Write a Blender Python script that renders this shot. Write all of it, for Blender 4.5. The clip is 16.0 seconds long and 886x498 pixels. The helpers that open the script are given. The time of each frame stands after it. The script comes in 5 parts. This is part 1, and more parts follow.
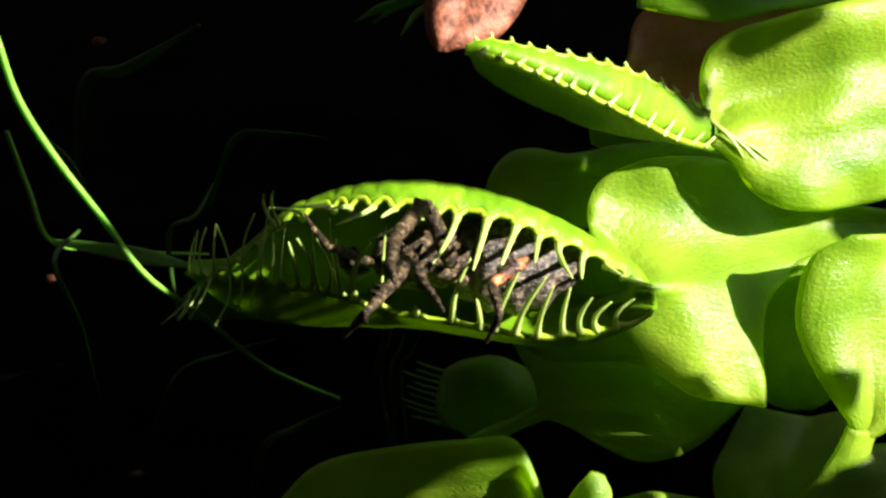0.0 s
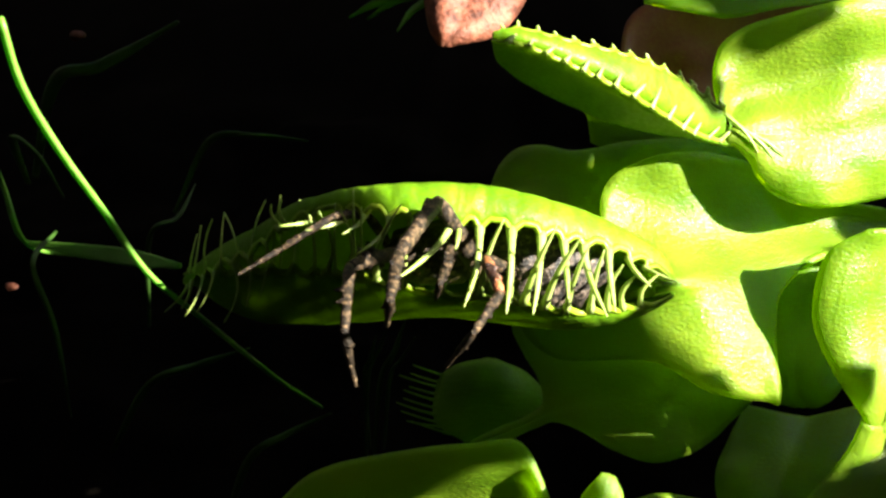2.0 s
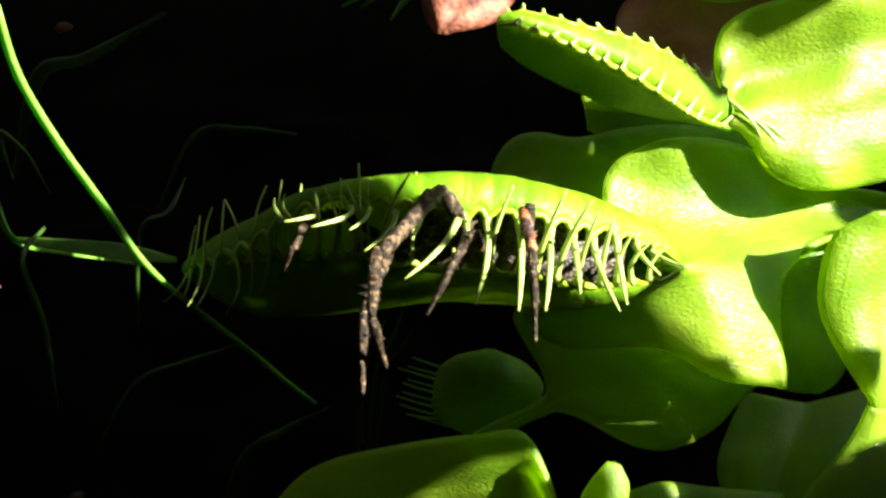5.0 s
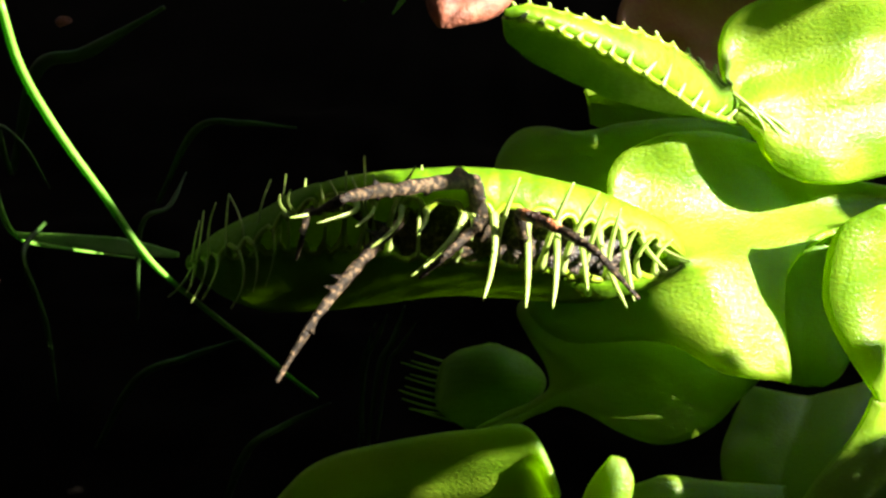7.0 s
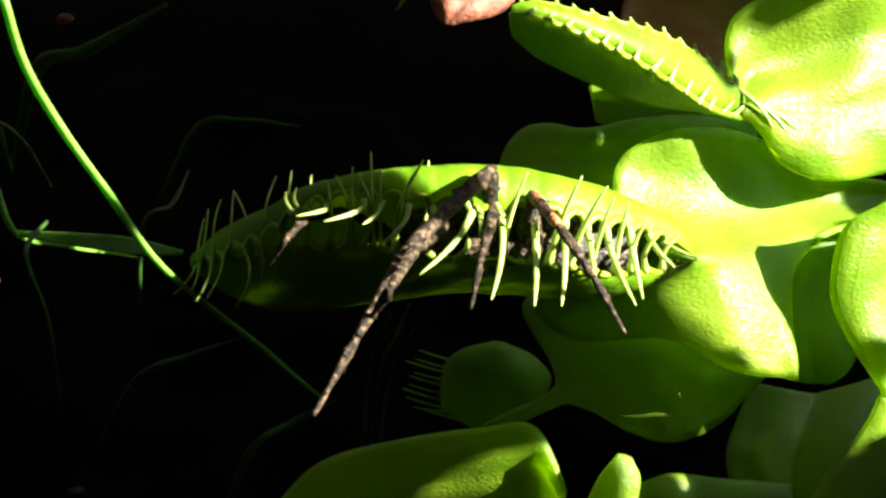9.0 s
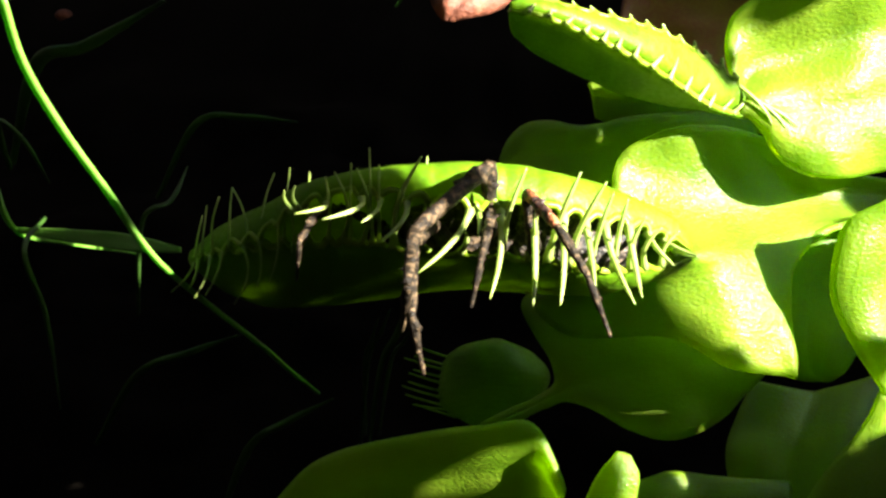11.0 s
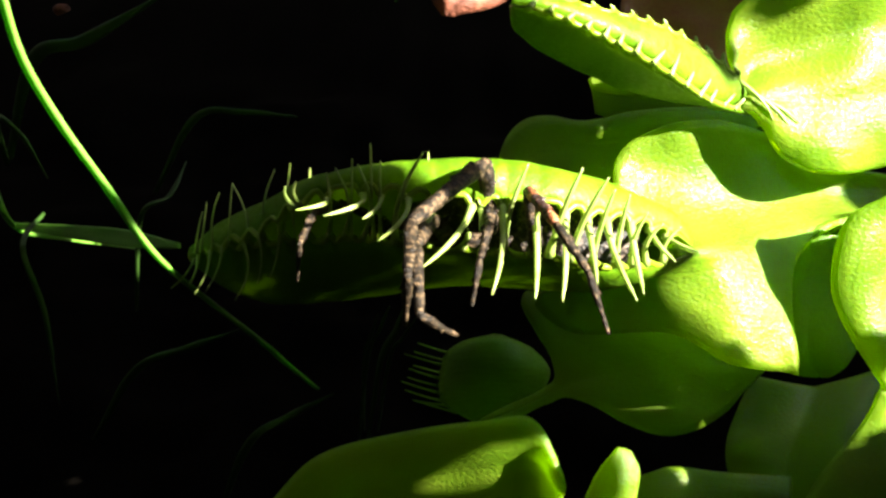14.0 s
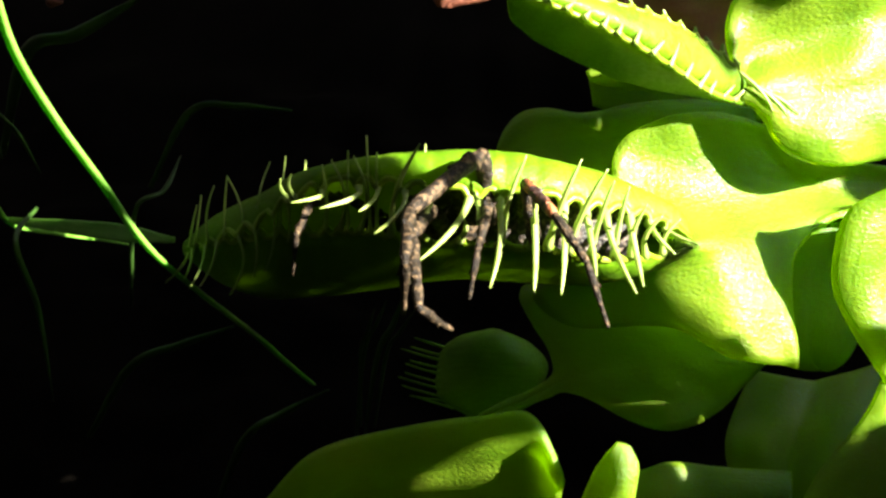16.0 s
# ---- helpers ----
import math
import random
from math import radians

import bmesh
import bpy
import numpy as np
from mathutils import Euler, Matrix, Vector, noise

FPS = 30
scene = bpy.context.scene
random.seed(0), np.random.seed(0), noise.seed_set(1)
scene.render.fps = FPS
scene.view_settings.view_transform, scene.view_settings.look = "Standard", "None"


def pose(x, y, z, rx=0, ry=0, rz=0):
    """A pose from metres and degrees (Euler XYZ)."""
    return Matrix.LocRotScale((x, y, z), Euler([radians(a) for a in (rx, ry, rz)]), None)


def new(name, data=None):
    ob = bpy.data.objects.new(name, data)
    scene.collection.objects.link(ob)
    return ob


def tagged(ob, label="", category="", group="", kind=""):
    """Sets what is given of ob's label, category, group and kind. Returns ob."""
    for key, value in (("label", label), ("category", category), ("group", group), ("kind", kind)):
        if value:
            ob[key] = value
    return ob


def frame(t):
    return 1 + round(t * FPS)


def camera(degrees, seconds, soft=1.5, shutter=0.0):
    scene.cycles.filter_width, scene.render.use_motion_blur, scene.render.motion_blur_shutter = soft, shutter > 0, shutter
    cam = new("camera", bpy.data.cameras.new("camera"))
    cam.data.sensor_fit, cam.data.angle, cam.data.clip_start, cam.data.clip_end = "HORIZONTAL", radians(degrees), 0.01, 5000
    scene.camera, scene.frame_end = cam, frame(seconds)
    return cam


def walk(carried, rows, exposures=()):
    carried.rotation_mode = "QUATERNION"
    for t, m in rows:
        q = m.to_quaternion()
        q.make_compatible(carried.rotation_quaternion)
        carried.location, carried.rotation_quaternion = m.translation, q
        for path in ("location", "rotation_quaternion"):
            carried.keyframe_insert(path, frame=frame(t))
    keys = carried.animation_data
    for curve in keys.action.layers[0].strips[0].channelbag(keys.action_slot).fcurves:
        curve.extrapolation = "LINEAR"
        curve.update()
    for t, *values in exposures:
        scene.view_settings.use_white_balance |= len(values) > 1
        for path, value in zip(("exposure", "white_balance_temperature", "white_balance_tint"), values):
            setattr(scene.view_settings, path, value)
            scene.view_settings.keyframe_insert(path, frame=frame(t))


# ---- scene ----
MM = 0.001
TILT = radians(40)          # the plant is looked down upon at this slope
CENTRE = Vector((0, 0, 0.060))
# working axes: u to the right, v up the slope, w out of it, in millimetres
AXIS_U, AXIS_V, AXIS_W = Vector((1, 0, 0)), Vector((0, math.sin(TILT), math.cos(TILT))), Vector((0, -math.cos(TILT), math.sin(TILT)))
SLOPE = Matrix((AXIS_U, AXIS_V, AXIS_W)).transposed()


def at(p):
    return CENTRE + SLOPE @ (Vector(p) * MM)


def aim(p):
    return (SLOPE @ Vector(p)).normalized()


def view(eye, target, up):
    """A camera's pose from three places on the working axes."""
    back = (Vector(eye) - Vector(target)).normalized()
    side = Vector(up).cross(back).normalized()
    turn = SLOPE @ Matrix((side, back.cross(side), back)).transposed()
    return Matrix.Translation(at(eye)) @ turn.to_4x4()


cam = camera(40, 16.0, soft=2.6)
walk(cam, [
    (0, view((13.58, 3.17, 93.66), (2.48, 2.13, 4.36), (-2.01, 99.98, -0.92))),
    (0.5, view((10.05, 2.7, 93.64), (1.42, 2, 4.06), (-2.02, 99.98, -0.59))),
    (1, view((7.19, 2.19, 93.04), (1.16, 1.91, 3.24), (-1.85, 99.98, -0.18))),
    (1.5, view((5.78, 1.98, 92.34), (1.07, 1.86, 2.47), (-1.76, 99.98, -0.04))),
    (2, view((5.07, 0.71, 92.04), (1.05, 1.75, 2.14), (-1.61, 99.98, 1.23))),
    (2.5, view((4.19, -0.06, 92.04), (0.91, 1.58, 2.12), (-1.26, 99.97, 1.87))),
    (3, view((3.3, 0.19, 91.61), (0.84, 1.42, 1.65), (-1.14, 99.98, 1.39))),
    (3.5, view((2.62, -0.29, 91.51), (0.81, 1.19, 1.54), (-0.88, 99.98, 1.67))),
    (4, view((2.33, -0.37, 91.26), (0.76, 1.04, 1.29), (-0.59, 99.99, 1.58))),
    (6.5, view((1.3, -0.26, 90.8), (0.57, 0.58, 0.81), (-0.05, 100, 0.93))),
    (7, view((0.99, -0.15, 90.77), (0.38, 0.51, 0.78), (-0.02, 100, 0.74))),
    (7.5, view((0.75, -0.17, 90.72), (0.16, 0.47, 0.72), (0.09, 100, 0.71))),
    (8, view((0.52, -0.23, 90.67), (-0.02, 0.41, 0.67), (0.12, 100, 0.71))),
    (8.5, view((0.23, -0.26, 90.41), (-0.09, 0.37, 0.41), (0.25, 100, 0.71))),
    (9, view((0.19, -0.26, 90.31), (-0.07, 0.33, 0.31), (0.21, 100, 0.66))),
    (11.5, view((0.32, -0.09, 90.09), (0.03, 0.12, 0.09), (0.06, 100, 0.24))),
    (12, view((0.08, -0.15, 90.05), (0.02, 0.06, 0.05), (0.08, 100, 0.22))),
    (12.5, view((-0, -0, 90), (0, -0, -0), (0, 100, -0))),
    (13, view((-0.12, 0.02, 90.06), (-0.01, -0.06, 0.06), (0.09, 100, -0.08))),
    (13.5, view((0.07, 0.23, 89.93), (-0.02, -0.13, -0.07), (0.08, 100, -0.4))),
    (14, view((-0.13, 0.11, 89.88), (-0.04, -0.16, -0.12), (0.13, 100, -0.3))),
    (14.5, view((-0.25, -0.04, 89.6), (-0.04, -0.21, -0.4), (0.18, 100, -0.2))),
    (15, view((-0.34, 0.33, 89.26), (0.04, -0.33, -0.73), (0.08, 100, -0.74))),
    (15.5, view((-0.26, 0.03, 89.14), (0.11, -0.48, -0.86), (0.22, 100, -0.57))),
    (16, view((-0.2, -0.19, 89.01), (0.17, -0.65, -0.99), (0.35, 100, -0.5))),
], exposures=[(0.0, 2.6, 7000, 10), (1.0, 2.9, 7000, 10), (4.0, 3.1, 7000, 10), (9.0, 3.22, 7000, 10), (16.0, 3.3, 7000, 10)])

# ---- light ----
SUN_DIP = Vector((0.79, 0.31, 0.53))
SUN_WAY = aim(SUN_DIP)      # towards the sun
sun = new("sun", bpy.data.lights.new("sun", "SUN"))
sun.data.energy, sun.data.angle, sun.data.color = 4.8, radians(0.5), (1.0, 0.97, 0.92)
sun.matrix_world = Matrix.Translation((0, 0, 1)) @ SUN_WAY.to_track_quat("Z", "Y").to_matrix().to_4x4()
world = bpy.data.worlds.new("sky")
scene.world = world
world.use_nodes = True
sky = world.node_tree.nodes.new("ShaderNodeTexSky")
sky.sky_type, sky.sun_disc = "NISHITA", False
sky.air_density, sky.dust_density, sky.ozone_density = 1.0, 1.0, 0.0
sky.sun_elevation = math.asin(SUN_WAY.z)
sky.sun_rotation = math.atan2(SUN_WAY.x, SUN_WAY.y)
world.node_tree.links.new(sky.outputs[0], world.node_tree.nodes["Background"].inputs["Color"])
world.node_tree.nodes["Background"].inputs["Strength"].default_value = 0.06


# ---- materials ----
def material(name, dark, light, scale, rough=0.5, bump=0.2, fine=3000.0, through_light=0.0, glow=None, spec=0.5, stretch=(1, 1, 1), ribs=0.0, span=(0.48, 0.86)):
    """A mottled surface: two scales of noise between two colours, fine relief, and light let through for leaves."""
    m = bpy.data.materials.new(name)
    m.use_nodes = True
    nt = m.node_tree
    n, link = nt.nodes, nt.links.new
    bsdf = n["Principled BSDF"]
    where = n.new("ShaderNodeTexCoord")
    fit_map = n.new("ShaderNodeMapping")
    fit_map.inputs["Scale"].default_value = stretch
    link(where.outputs["Object"], fit_map.inputs["Vector"])
    big = n.new("ShaderNodeTexNoise")
    big.inputs["Scale"].default_value, big.inputs["Detail"].default_value = scale, 4
    link(fit_map.outputs[0], big.inputs["Vector"])
    small = n.new("ShaderNodeTexNoise")
    small.inputs["Scale"].default_value, small.inputs["Detail"].default_value = fine, 3
    link(fit_map.outputs[0], small.inputs["Vector"])
    add = n.new("ShaderNodeMath")
    add.operation = "MULTIPLY_ADD"
    link(small.outputs["Fac"], add.inputs[0])
    add.inputs[1].default_value = 0.35
    link(big.outputs["Fac"], add.inputs[2])
    ramp = n.new("ShaderNodeValToRGB")
    ramp.color_ramp.elements[0].position, ramp.color_ramp.elements[1].position = span
    ramp.color_ramp.elements[0].color, ramp.color_ramp.elements[1].color = (*dark, 1), (*light, 1)
    tone = add.outputs[0]
    if ribs:
        rib, run, pair = n.new("ShaderNodeAttribute"), n.new("ShaderNodeAttribute"), n.new("ShaderNodeCombineXYZ")
        rib.attribute_name, run.attribute_name = "rib", "run"
        link(rib.outputs["Fac"], pair.inputs[0])
        link(run.outputs["Fac"], pair.inputs[1])
        vein = n.new("ShaderNodeTexNoise")
        vein.inputs["Scale"].default_value, vein.inputs["Detail"].default_value = 1.0, 3
        link(pair.outputs[0], vein.inputs["Vector"])
        more = n.new("ShaderNodeMath")
        more.operation = "MULTIPLY_ADD"
        link(vein.outputs["Fac"], more.inputs[0])
        more.inputs[1].default_value = ribs
        shift = n.new("ShaderNodeMath")
        shift.operation = "SUBTRACT"
        shift.inputs[1].default_value = ribs * 0.5
        link(tone, shift.inputs[0])
        link(shift.outputs[0], more.inputs[2])
        tone = more.outputs[0]
    link(tone, ramp.inputs[0])
    link(ramp.outputs[0], bsdf.inputs["Base Color"])
    bsdf.inputs["Roughness"].default_value = rough
    bsdf.inputs["Specular IOR Level"].default_value = spec
    if ribs:
        gloss = n.new("ShaderNodeMapRange")
        gloss.inputs["From Min"].default_value, gloss.inputs["From Max"].default_value = 0.42, 0.6
        gloss.inputs["To Min"].default_value, gloss.inputs["To Max"].default_value = rough + 0.12, rough - 0.14
        link(small.outputs["Fac"], gloss.inputs["Value"])
        link(gloss.outputs[0], bsdf.inputs["Roughness"])
    relief = n.new("ShaderNodeBump")
    relief.inputs["Strength"].default_value, relief.inputs["Distance"].default_value = bump, 0.0002
    if ribs:
        high = n.new("ShaderNodeMath")
        high.operation = "MULTIPLY_ADD"
        link(vein.outputs["Fac"], high.inputs[0])
        high.inputs[1].default_value = 0.7
        link(small.outputs["Fac"], high.inputs[2])
        link(high.outputs[0], relief.inputs["Height"])
    else:
        link(small.outputs["Fac"], relief.inputs["Height"])
    link(relief.outputs[0], bsdf.inputs["Normal"])
    if through_light:
        thin = n.new("ShaderNodeBsdfTranslucent")
        thin.inputs["Color"].default_value = (*glow, 1)
        mix = n.new("ShaderNodeMixShader")
        mix.inputs[0].default_value = through_light
        link(bsdf.outputs[0], mix.inputs[1])
        link(thin.outputs[0], mix.inputs[2])
        link(mix.outputs[0], n["Material Output"].inputs["Surface"])
    return m


PETIOLE = material("petiole_green", (0.09, 0.22, 0.006), (0.30, 0.42, 0.035), 130, 0.36, 0.6, 4200, 0.62, (0.36, 0.58, 0.0), 0.5, (0.7, 1.0, 1.0), 0.12)
LOBE = material("lobe_green", (0.075, 0.20, 0.003), (0.17, 0.34, 0.012), 200, 0.5, 0.3, 3000, 0.44, (0.28, 0.44, 0.0), 0.3, (1, 1, 1), 0.6)
CILIA = material("cilium_pale_green", (0.28, 0.40, 0.07), (0.43, 0.54, 0.17), 400, 0.4, 0.1, 2500, 0.3, (0.4, 0.55, 0.1))
LIP = material("lobe_rim_yellow_green", (0.20, 0.34, 0.012), (0.34, 0.46, 0.04), 300, 0.4, 0.2, 2500, 0.4, (0.36, 0.5, 0.02), 0.5)
RED = material("red_flushed_leaf", (0.25, 0.05, 0.012), (0.32, 0.17, 0.015), 150, 0.5, 0.2, 2500, 0.25, (0.3, 0.08, 0.01))
DEAD = material("dead_leaf_brown", (0.04, 0.012, 0.006), (0.24, 0.08, 0.045), 800, 0.6, 1.0, 2500, 0.15, (0.5, 0.2, 0.08), 0.3)
# the grass again, with its shade put into a darker green
SHADED_GRASS = material("grass_shaded", (0.015, 0.045, 0.006), (0.03, 0.08, 0.01), 300, 0.5, 0.2, 3000, 0.2, (0.03, 0.1, 0.01), 0.3)
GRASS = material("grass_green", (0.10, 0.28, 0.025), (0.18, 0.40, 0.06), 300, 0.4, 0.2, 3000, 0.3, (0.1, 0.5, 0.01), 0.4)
# much darker than wet peat: the deep shade is put into its colour
SHADE_PEAT = material("peat_shade_black", (0.0004, 0.0003, 0.0002), (0.0012, 0.0009, 0.0005), 220, 0.9, 0.8, 1500, 0, None, 0.02)
SPIDER = material("spider_mottled", (0.009, 0.006, 0.003), (0.16, 0.105, 0.055), 2200, 0.5, 1.0, 7000, 0, None, 0.22, span=(0.66, 0.90))
ABDOMEN = material("spider_abdomen", (0.006, 0.005, 0.004), (0.17, 0.125, 0.09), 2000, 0.5, 1.0, 4600, 0, None, 0.5, span=(0.62, 0.90))
RUST = material("spider_rust", (0.02, 0.008, 0.005), (0.50, 0.17, 0.06), 900, 0.5, 0.8, 4000, 0, None, 0.4, span=(0.62, 0.84))
EYE_BLACK = material("eye_black", (0.004, 0.004, 0.004), (0.008, 0.008, 0.008), 900, 0.12, 0.0, 3000, 0, None, 0.6)
# for the added walls that hold back sky light
SHADE_TIMBER = material("shade_wall_timber", (0.012, 0.009, 0.006), (0.035, 0.025, 0.017), 30, 0.7, 0.5, 400, stretch=(0.2, 0.2, 1))
# for the unseen leaves added to block the sun
SHADE_LEAF = material("unseen_shade_leaf", (0.012, 0.03, 0.006), (0.02, 0.05, 0.01), 60, 0.6, 0.2, 800)


# ---- shapes ----
def mesh_of(name, verts, faces, mat, grain=None):
    """A smooth mesh; grain gives a leaf's lines: how far across and along each vertex lies."""
    data = bpy.data.meshes.new(name)
    data.from_pydata([tuple(v) for v in verts], [], faces)
    for key, values in zip(("rib", "run"), grain or ()):
        data.attributes.new(key, "FLOAT", "POINT").data.foreach_set("value", values)
    data.materials.append(mat)
    data.polygons.foreach_set("use_smooth", [True] * len(data.polygons))
    data.update()
    return data


def part(name, data, parent, label=""):
    ob = new(name, data)
    ob.parent = parent
    return tagged(ob, label)


def anchor(name, p, label, category, group="", turn=True):
    """A thing's empty at a place on the working axes."""
    ob = new(name)
    ob.empty_display_size = 0.002
    ob.matrix_world = Matrix.Translation(at(p)) @ (SLOPE.to_4x4() if turn else Matrix())
    ob["origin"] = [float(c) for c in p]
    return tagged(ob, label, category, group)


def curve(points, count):
    """Points along a smooth line through the control points."""
    p = [Vector(q) for q in points]
    p = [p[0] * 2 - p[1]] + p + [p[-1] * 2 - p[-2]]
    out = []
    for k in range(count):
        x = k / (count - 1) * (len(p) - 3)
        i = min(int(x), len(p) - 4)
        f = x - i
        a, b, c, d = p[i:i + 4]
        out.append(0.5 * (2 * b + (c - a) * f + (2 * a - 5 * b + 4 * c - d) * f * f + (3 * b - a - 3 * c + d) * f ** 3))
    return out


def level(values, s):
    """A smooth value between evenly spaced ones."""
    x = s * (len(values) - 1)
    i = min(int(x), len(values) - 2)
    f = x - i
    f = f * f * (3 - 2 * f)
    return values[i] * (1 - f) + values[i + 1] * f


def skin(rows, thick):
    """Two sheets from a grid of points in mm, closed round the rim; vertices and faces in metres."""
    nr, nc = len(rows), len(rows[0])
    top, low = [], []
    for i in range(nr):
        for j in range(nc):
            du = rows[min(i + 1, nr - 1)][j] - rows[max(i - 1, 0)][j]
            dv = rows[i][min(j + 1, nc - 1)] - rows[i][max(j - 1, 0)]
            n = du.cross(dv)
            n = n.normalized() if n.length > 1e-9 else Vector((0, 0, 1))
            edge = 0.35 if i in (0, nr - 1) or j in (0, nc - 1) else 1.0
            top.append((rows[i][j] + n * thick / 2 * edge) * MM)
            low.append((rows[i][j] - n * thick / 2 * edge) * MM)
    k = nr * nc
    faces = []
    for i in range(nr - 1):
        for j in range(nc - 1):
            a, b, c, d = i * nc + j, i * nc + j + 1, (i + 1) * nc + j + 1, (i + 1) * nc + j
            faces += [(a, d, c, b), (a + k, b + k, c + k, d + k)]
    ring = [j for j in range(nc)] + [i * nc + nc - 1 for i in range(1, nr)] + [(nr - 1) * nc + j for j in range(nc - 2, -1, -1)] + [i * nc for i in range(nr - 2, 0, -1)]
    for a, b in zip(ring, ring[1:] + ring[:1]):
        faces.append((a, b, b + k, a + k))
    return top + low, faces


def grain_of(ns, nw, across, along):
    """Evenly numbered lines for a sheet of skin(), both faces."""
    rib = [(j / (nw - 1) - 0.5) * across for i in range(ns) for j in range(nw)]
    run = [i / (ns - 1) * along for i in range(ns) for j in range(nw)]
    return rib * 2, run * 2


def blade(left, mid, right, base, cup=0.0, thick=0.5, ruffle=0.15, seed=0, ns=40, nw=17, fold=0.0):
    """A leaf blade between two edges and its midrib: cup lifts it between rib and edge (one value, or one a side), ruffle waves it, fold furrows its left half."""
    a, m, b = curve(left, ns), curve(mid, ns), curve(right, ns)
    rows = []
    for i in range(ns):
        across = (b[i] - a[i])
        line = []
        for j in range(nw):
            q = j / (nw - 1) * 2 - 1
            p = m[i].lerp(a[i], -q) if q < 0 else m[i].lerp(b[i], q)
            swell = (cup if isinstance(cup, float) else cup[q > 0]) * math.sin(math.pi * abs(q)) * min(1.0, across.length / 8)
            wave = ruffle * noise.noise(p * 0.22 + Vector((seed * 7.3, 0, 0))) * 2 + 0.28 * abs(q) ** 3 * noise.noise(p * 0.55 + Vector((0, seed * 3.1, 0)))
            swell += fold * math.sin(3 * math.pi * q) * min(1.0, across.length / 8) if q < 0 else 0.0
            line.append(p + Vector((0, 0, swell + wave)) - Vector(base))
        rows.append(line)
    return skin(rows, thick)


def tube(points, radii, sides=8, count=16, flat=1.0):
    """A tapered tube along a smooth line, in mm; closed ends."""
    line = curve(points, count)
    verts, faces = [], []
    side = None
    for i, p in enumerate(line):
        t = (line[min(i + 1, count - 1)] - line[max(i - 1, 0)]).normalized()
        if side is None:
            side = t.orthogonal().normalized()
        side = (side - t * side.dot(t)).normalized()
        other = t.cross(side)
        r = level(radii, i / (count - 1))
        for k in range(sides):
            w = math.tau * k / sides
            verts.append((p + (side * math.cos(w) + other * math.sin(w) * flat) * r) * MM)
    for i in range(count - 1):
        for k in range(sides):
            faces.append((i * sides + k, i * sides + (k + 1) % sides, (i + 1) * sides + (k + 1) % sides, (i + 1) * sides + k))
    faces.append(tuple(range(sides - 1, -1, -1)))
    faces.append(tuple(range((count - 1) * sides, count * sides)))
    return verts, faces


# ---- ground ----
def ground():
    n, verts, faces = 150, [], []
    for i in range(n + 1):
        for j in range(n + 1):
            a, b = i / n * 2 - 1, j / n * 2 - 1
            x = 0.16 * a + 40 * a ** 9
            y = 0.04 + 0.16 * b + 40 * b ** 9
            h = noise.fractal(Vector((x, y, 0)) * 60, 1.0, 2.0, 4) * 0.0035 if max(abs(a), abs(b)) < 0.8 else 0
            verts.append((x, y, h))
    for i in range(n):
        for j in range(n):
            k = i * (n + 1) + j
            faces.append((k, k + n + 1, k + n + 2, k + 1))
    return tagged(new("ground", mesh_of("ground", verts, faces, SHADE_PEAT)), "wet peat ground, coloured near black for the deep shade under the plants", "ground", kind="structure")


ground()

# ---- rosette ----
BASE = (42.9, -4, -18)
plant = anchor("venus_flytrap", BASE, "bright green venus flytrap rosette of broad winged leaf stalks on peat", "plant")


def leaf(left, mid, right, cup, seed, mat=PETIOLE, label="", **more):
    v, f = blade(left, mid, right, BASE, cup, seed=seed, **more)
    return part("leaf", mesh_of("leaf", v, f, mat, grain_of(more.get("ns", 40), more.get("nw", 17), 26.0, 5.0)), plant, label)


# the stalk of the sprung trap, with broad wings
leaf([(16.5, 0.2, 3), (14.5, 1.6, 0), (13.2, 4, -3), (13.1, 6, -3.3), (14, 7.7, -3.3), (15.9, 8.8, -3.3), (18.7, 9.6, -3.4), (22.6, 9.8, -6), (26.8, 8.9, -8.5), (31.8, 6.9, -10), (39.4, 5.8, -14)],
     [(16.3, -0.4, 3.5), (17.9, -0.5, 1.8), (19.7, -0.5, 0), (22, -0.2, -2), (24.7, 0.2, -4), (27.7, 0.9, -6), (31.4, 1.9, -8.5), (38.6, 3.3, -12)],
     [(16.6, -1.4, 3), (11.9, -2.8, -3), (7.1, -3.9, -5), (9.9, -6.6, -4), (16.9, -6.5, -2), (21.4, -8.8, -1), (25.7, -9.5, -2.4), (26.9, -9.7, -2.7), (26.5, -8.1, -3.2), (25.2, -4.9, -4), (26.9, -1.2, -6), (31.1, 1.8, -8), (39.7, 0, -12)],
     (-2.2, 0.6), 1, label="broad winged leaf stalk, sunlit, with a leaf's shadow on it", ns=80, nw=25, ruffle=0.25)
# the stalk of the closed trap above it
leaf([(22.8, 11.2, -1.9), (22, 12.8, -2), (21.4, 14.8, -2.2), (21.6, 16.8, -2.3), (22.3, 18.2, -2.2), (24.1, 19.4, -1.8), (27, 20.2, -1.4), (31.3, 21.3, -1.6), (37, 22.5, -3)],
     [(22.5, 10.8, -1.7), (23.8, 11, -1.9), (25.6, 11, -2.2), (27.8, 11, -2.6), (30.6, 11.1, -3.4), (34, 11.9, -4.5), (39.9, 13.7, -8)],
     [(22.2, 10.5, -2), (23.1, 10, -2.3), (24.3, 8.8, -2.8), (25, 7.7, -3), (26.3, 6.5, -3), (28.4, 5.7, -3.2), (31, 5.6, -4.6), (33.9, 6.1, -6.5), (37.5, 6.9, -9), (42.8, 8.2, -13)],
     (-0.7, 0.7), 2, label="broad sunlit leaf stalk with a glossy ridged upper face", ns=60, nw=33, ruffle=0.45, fold=-0.45)
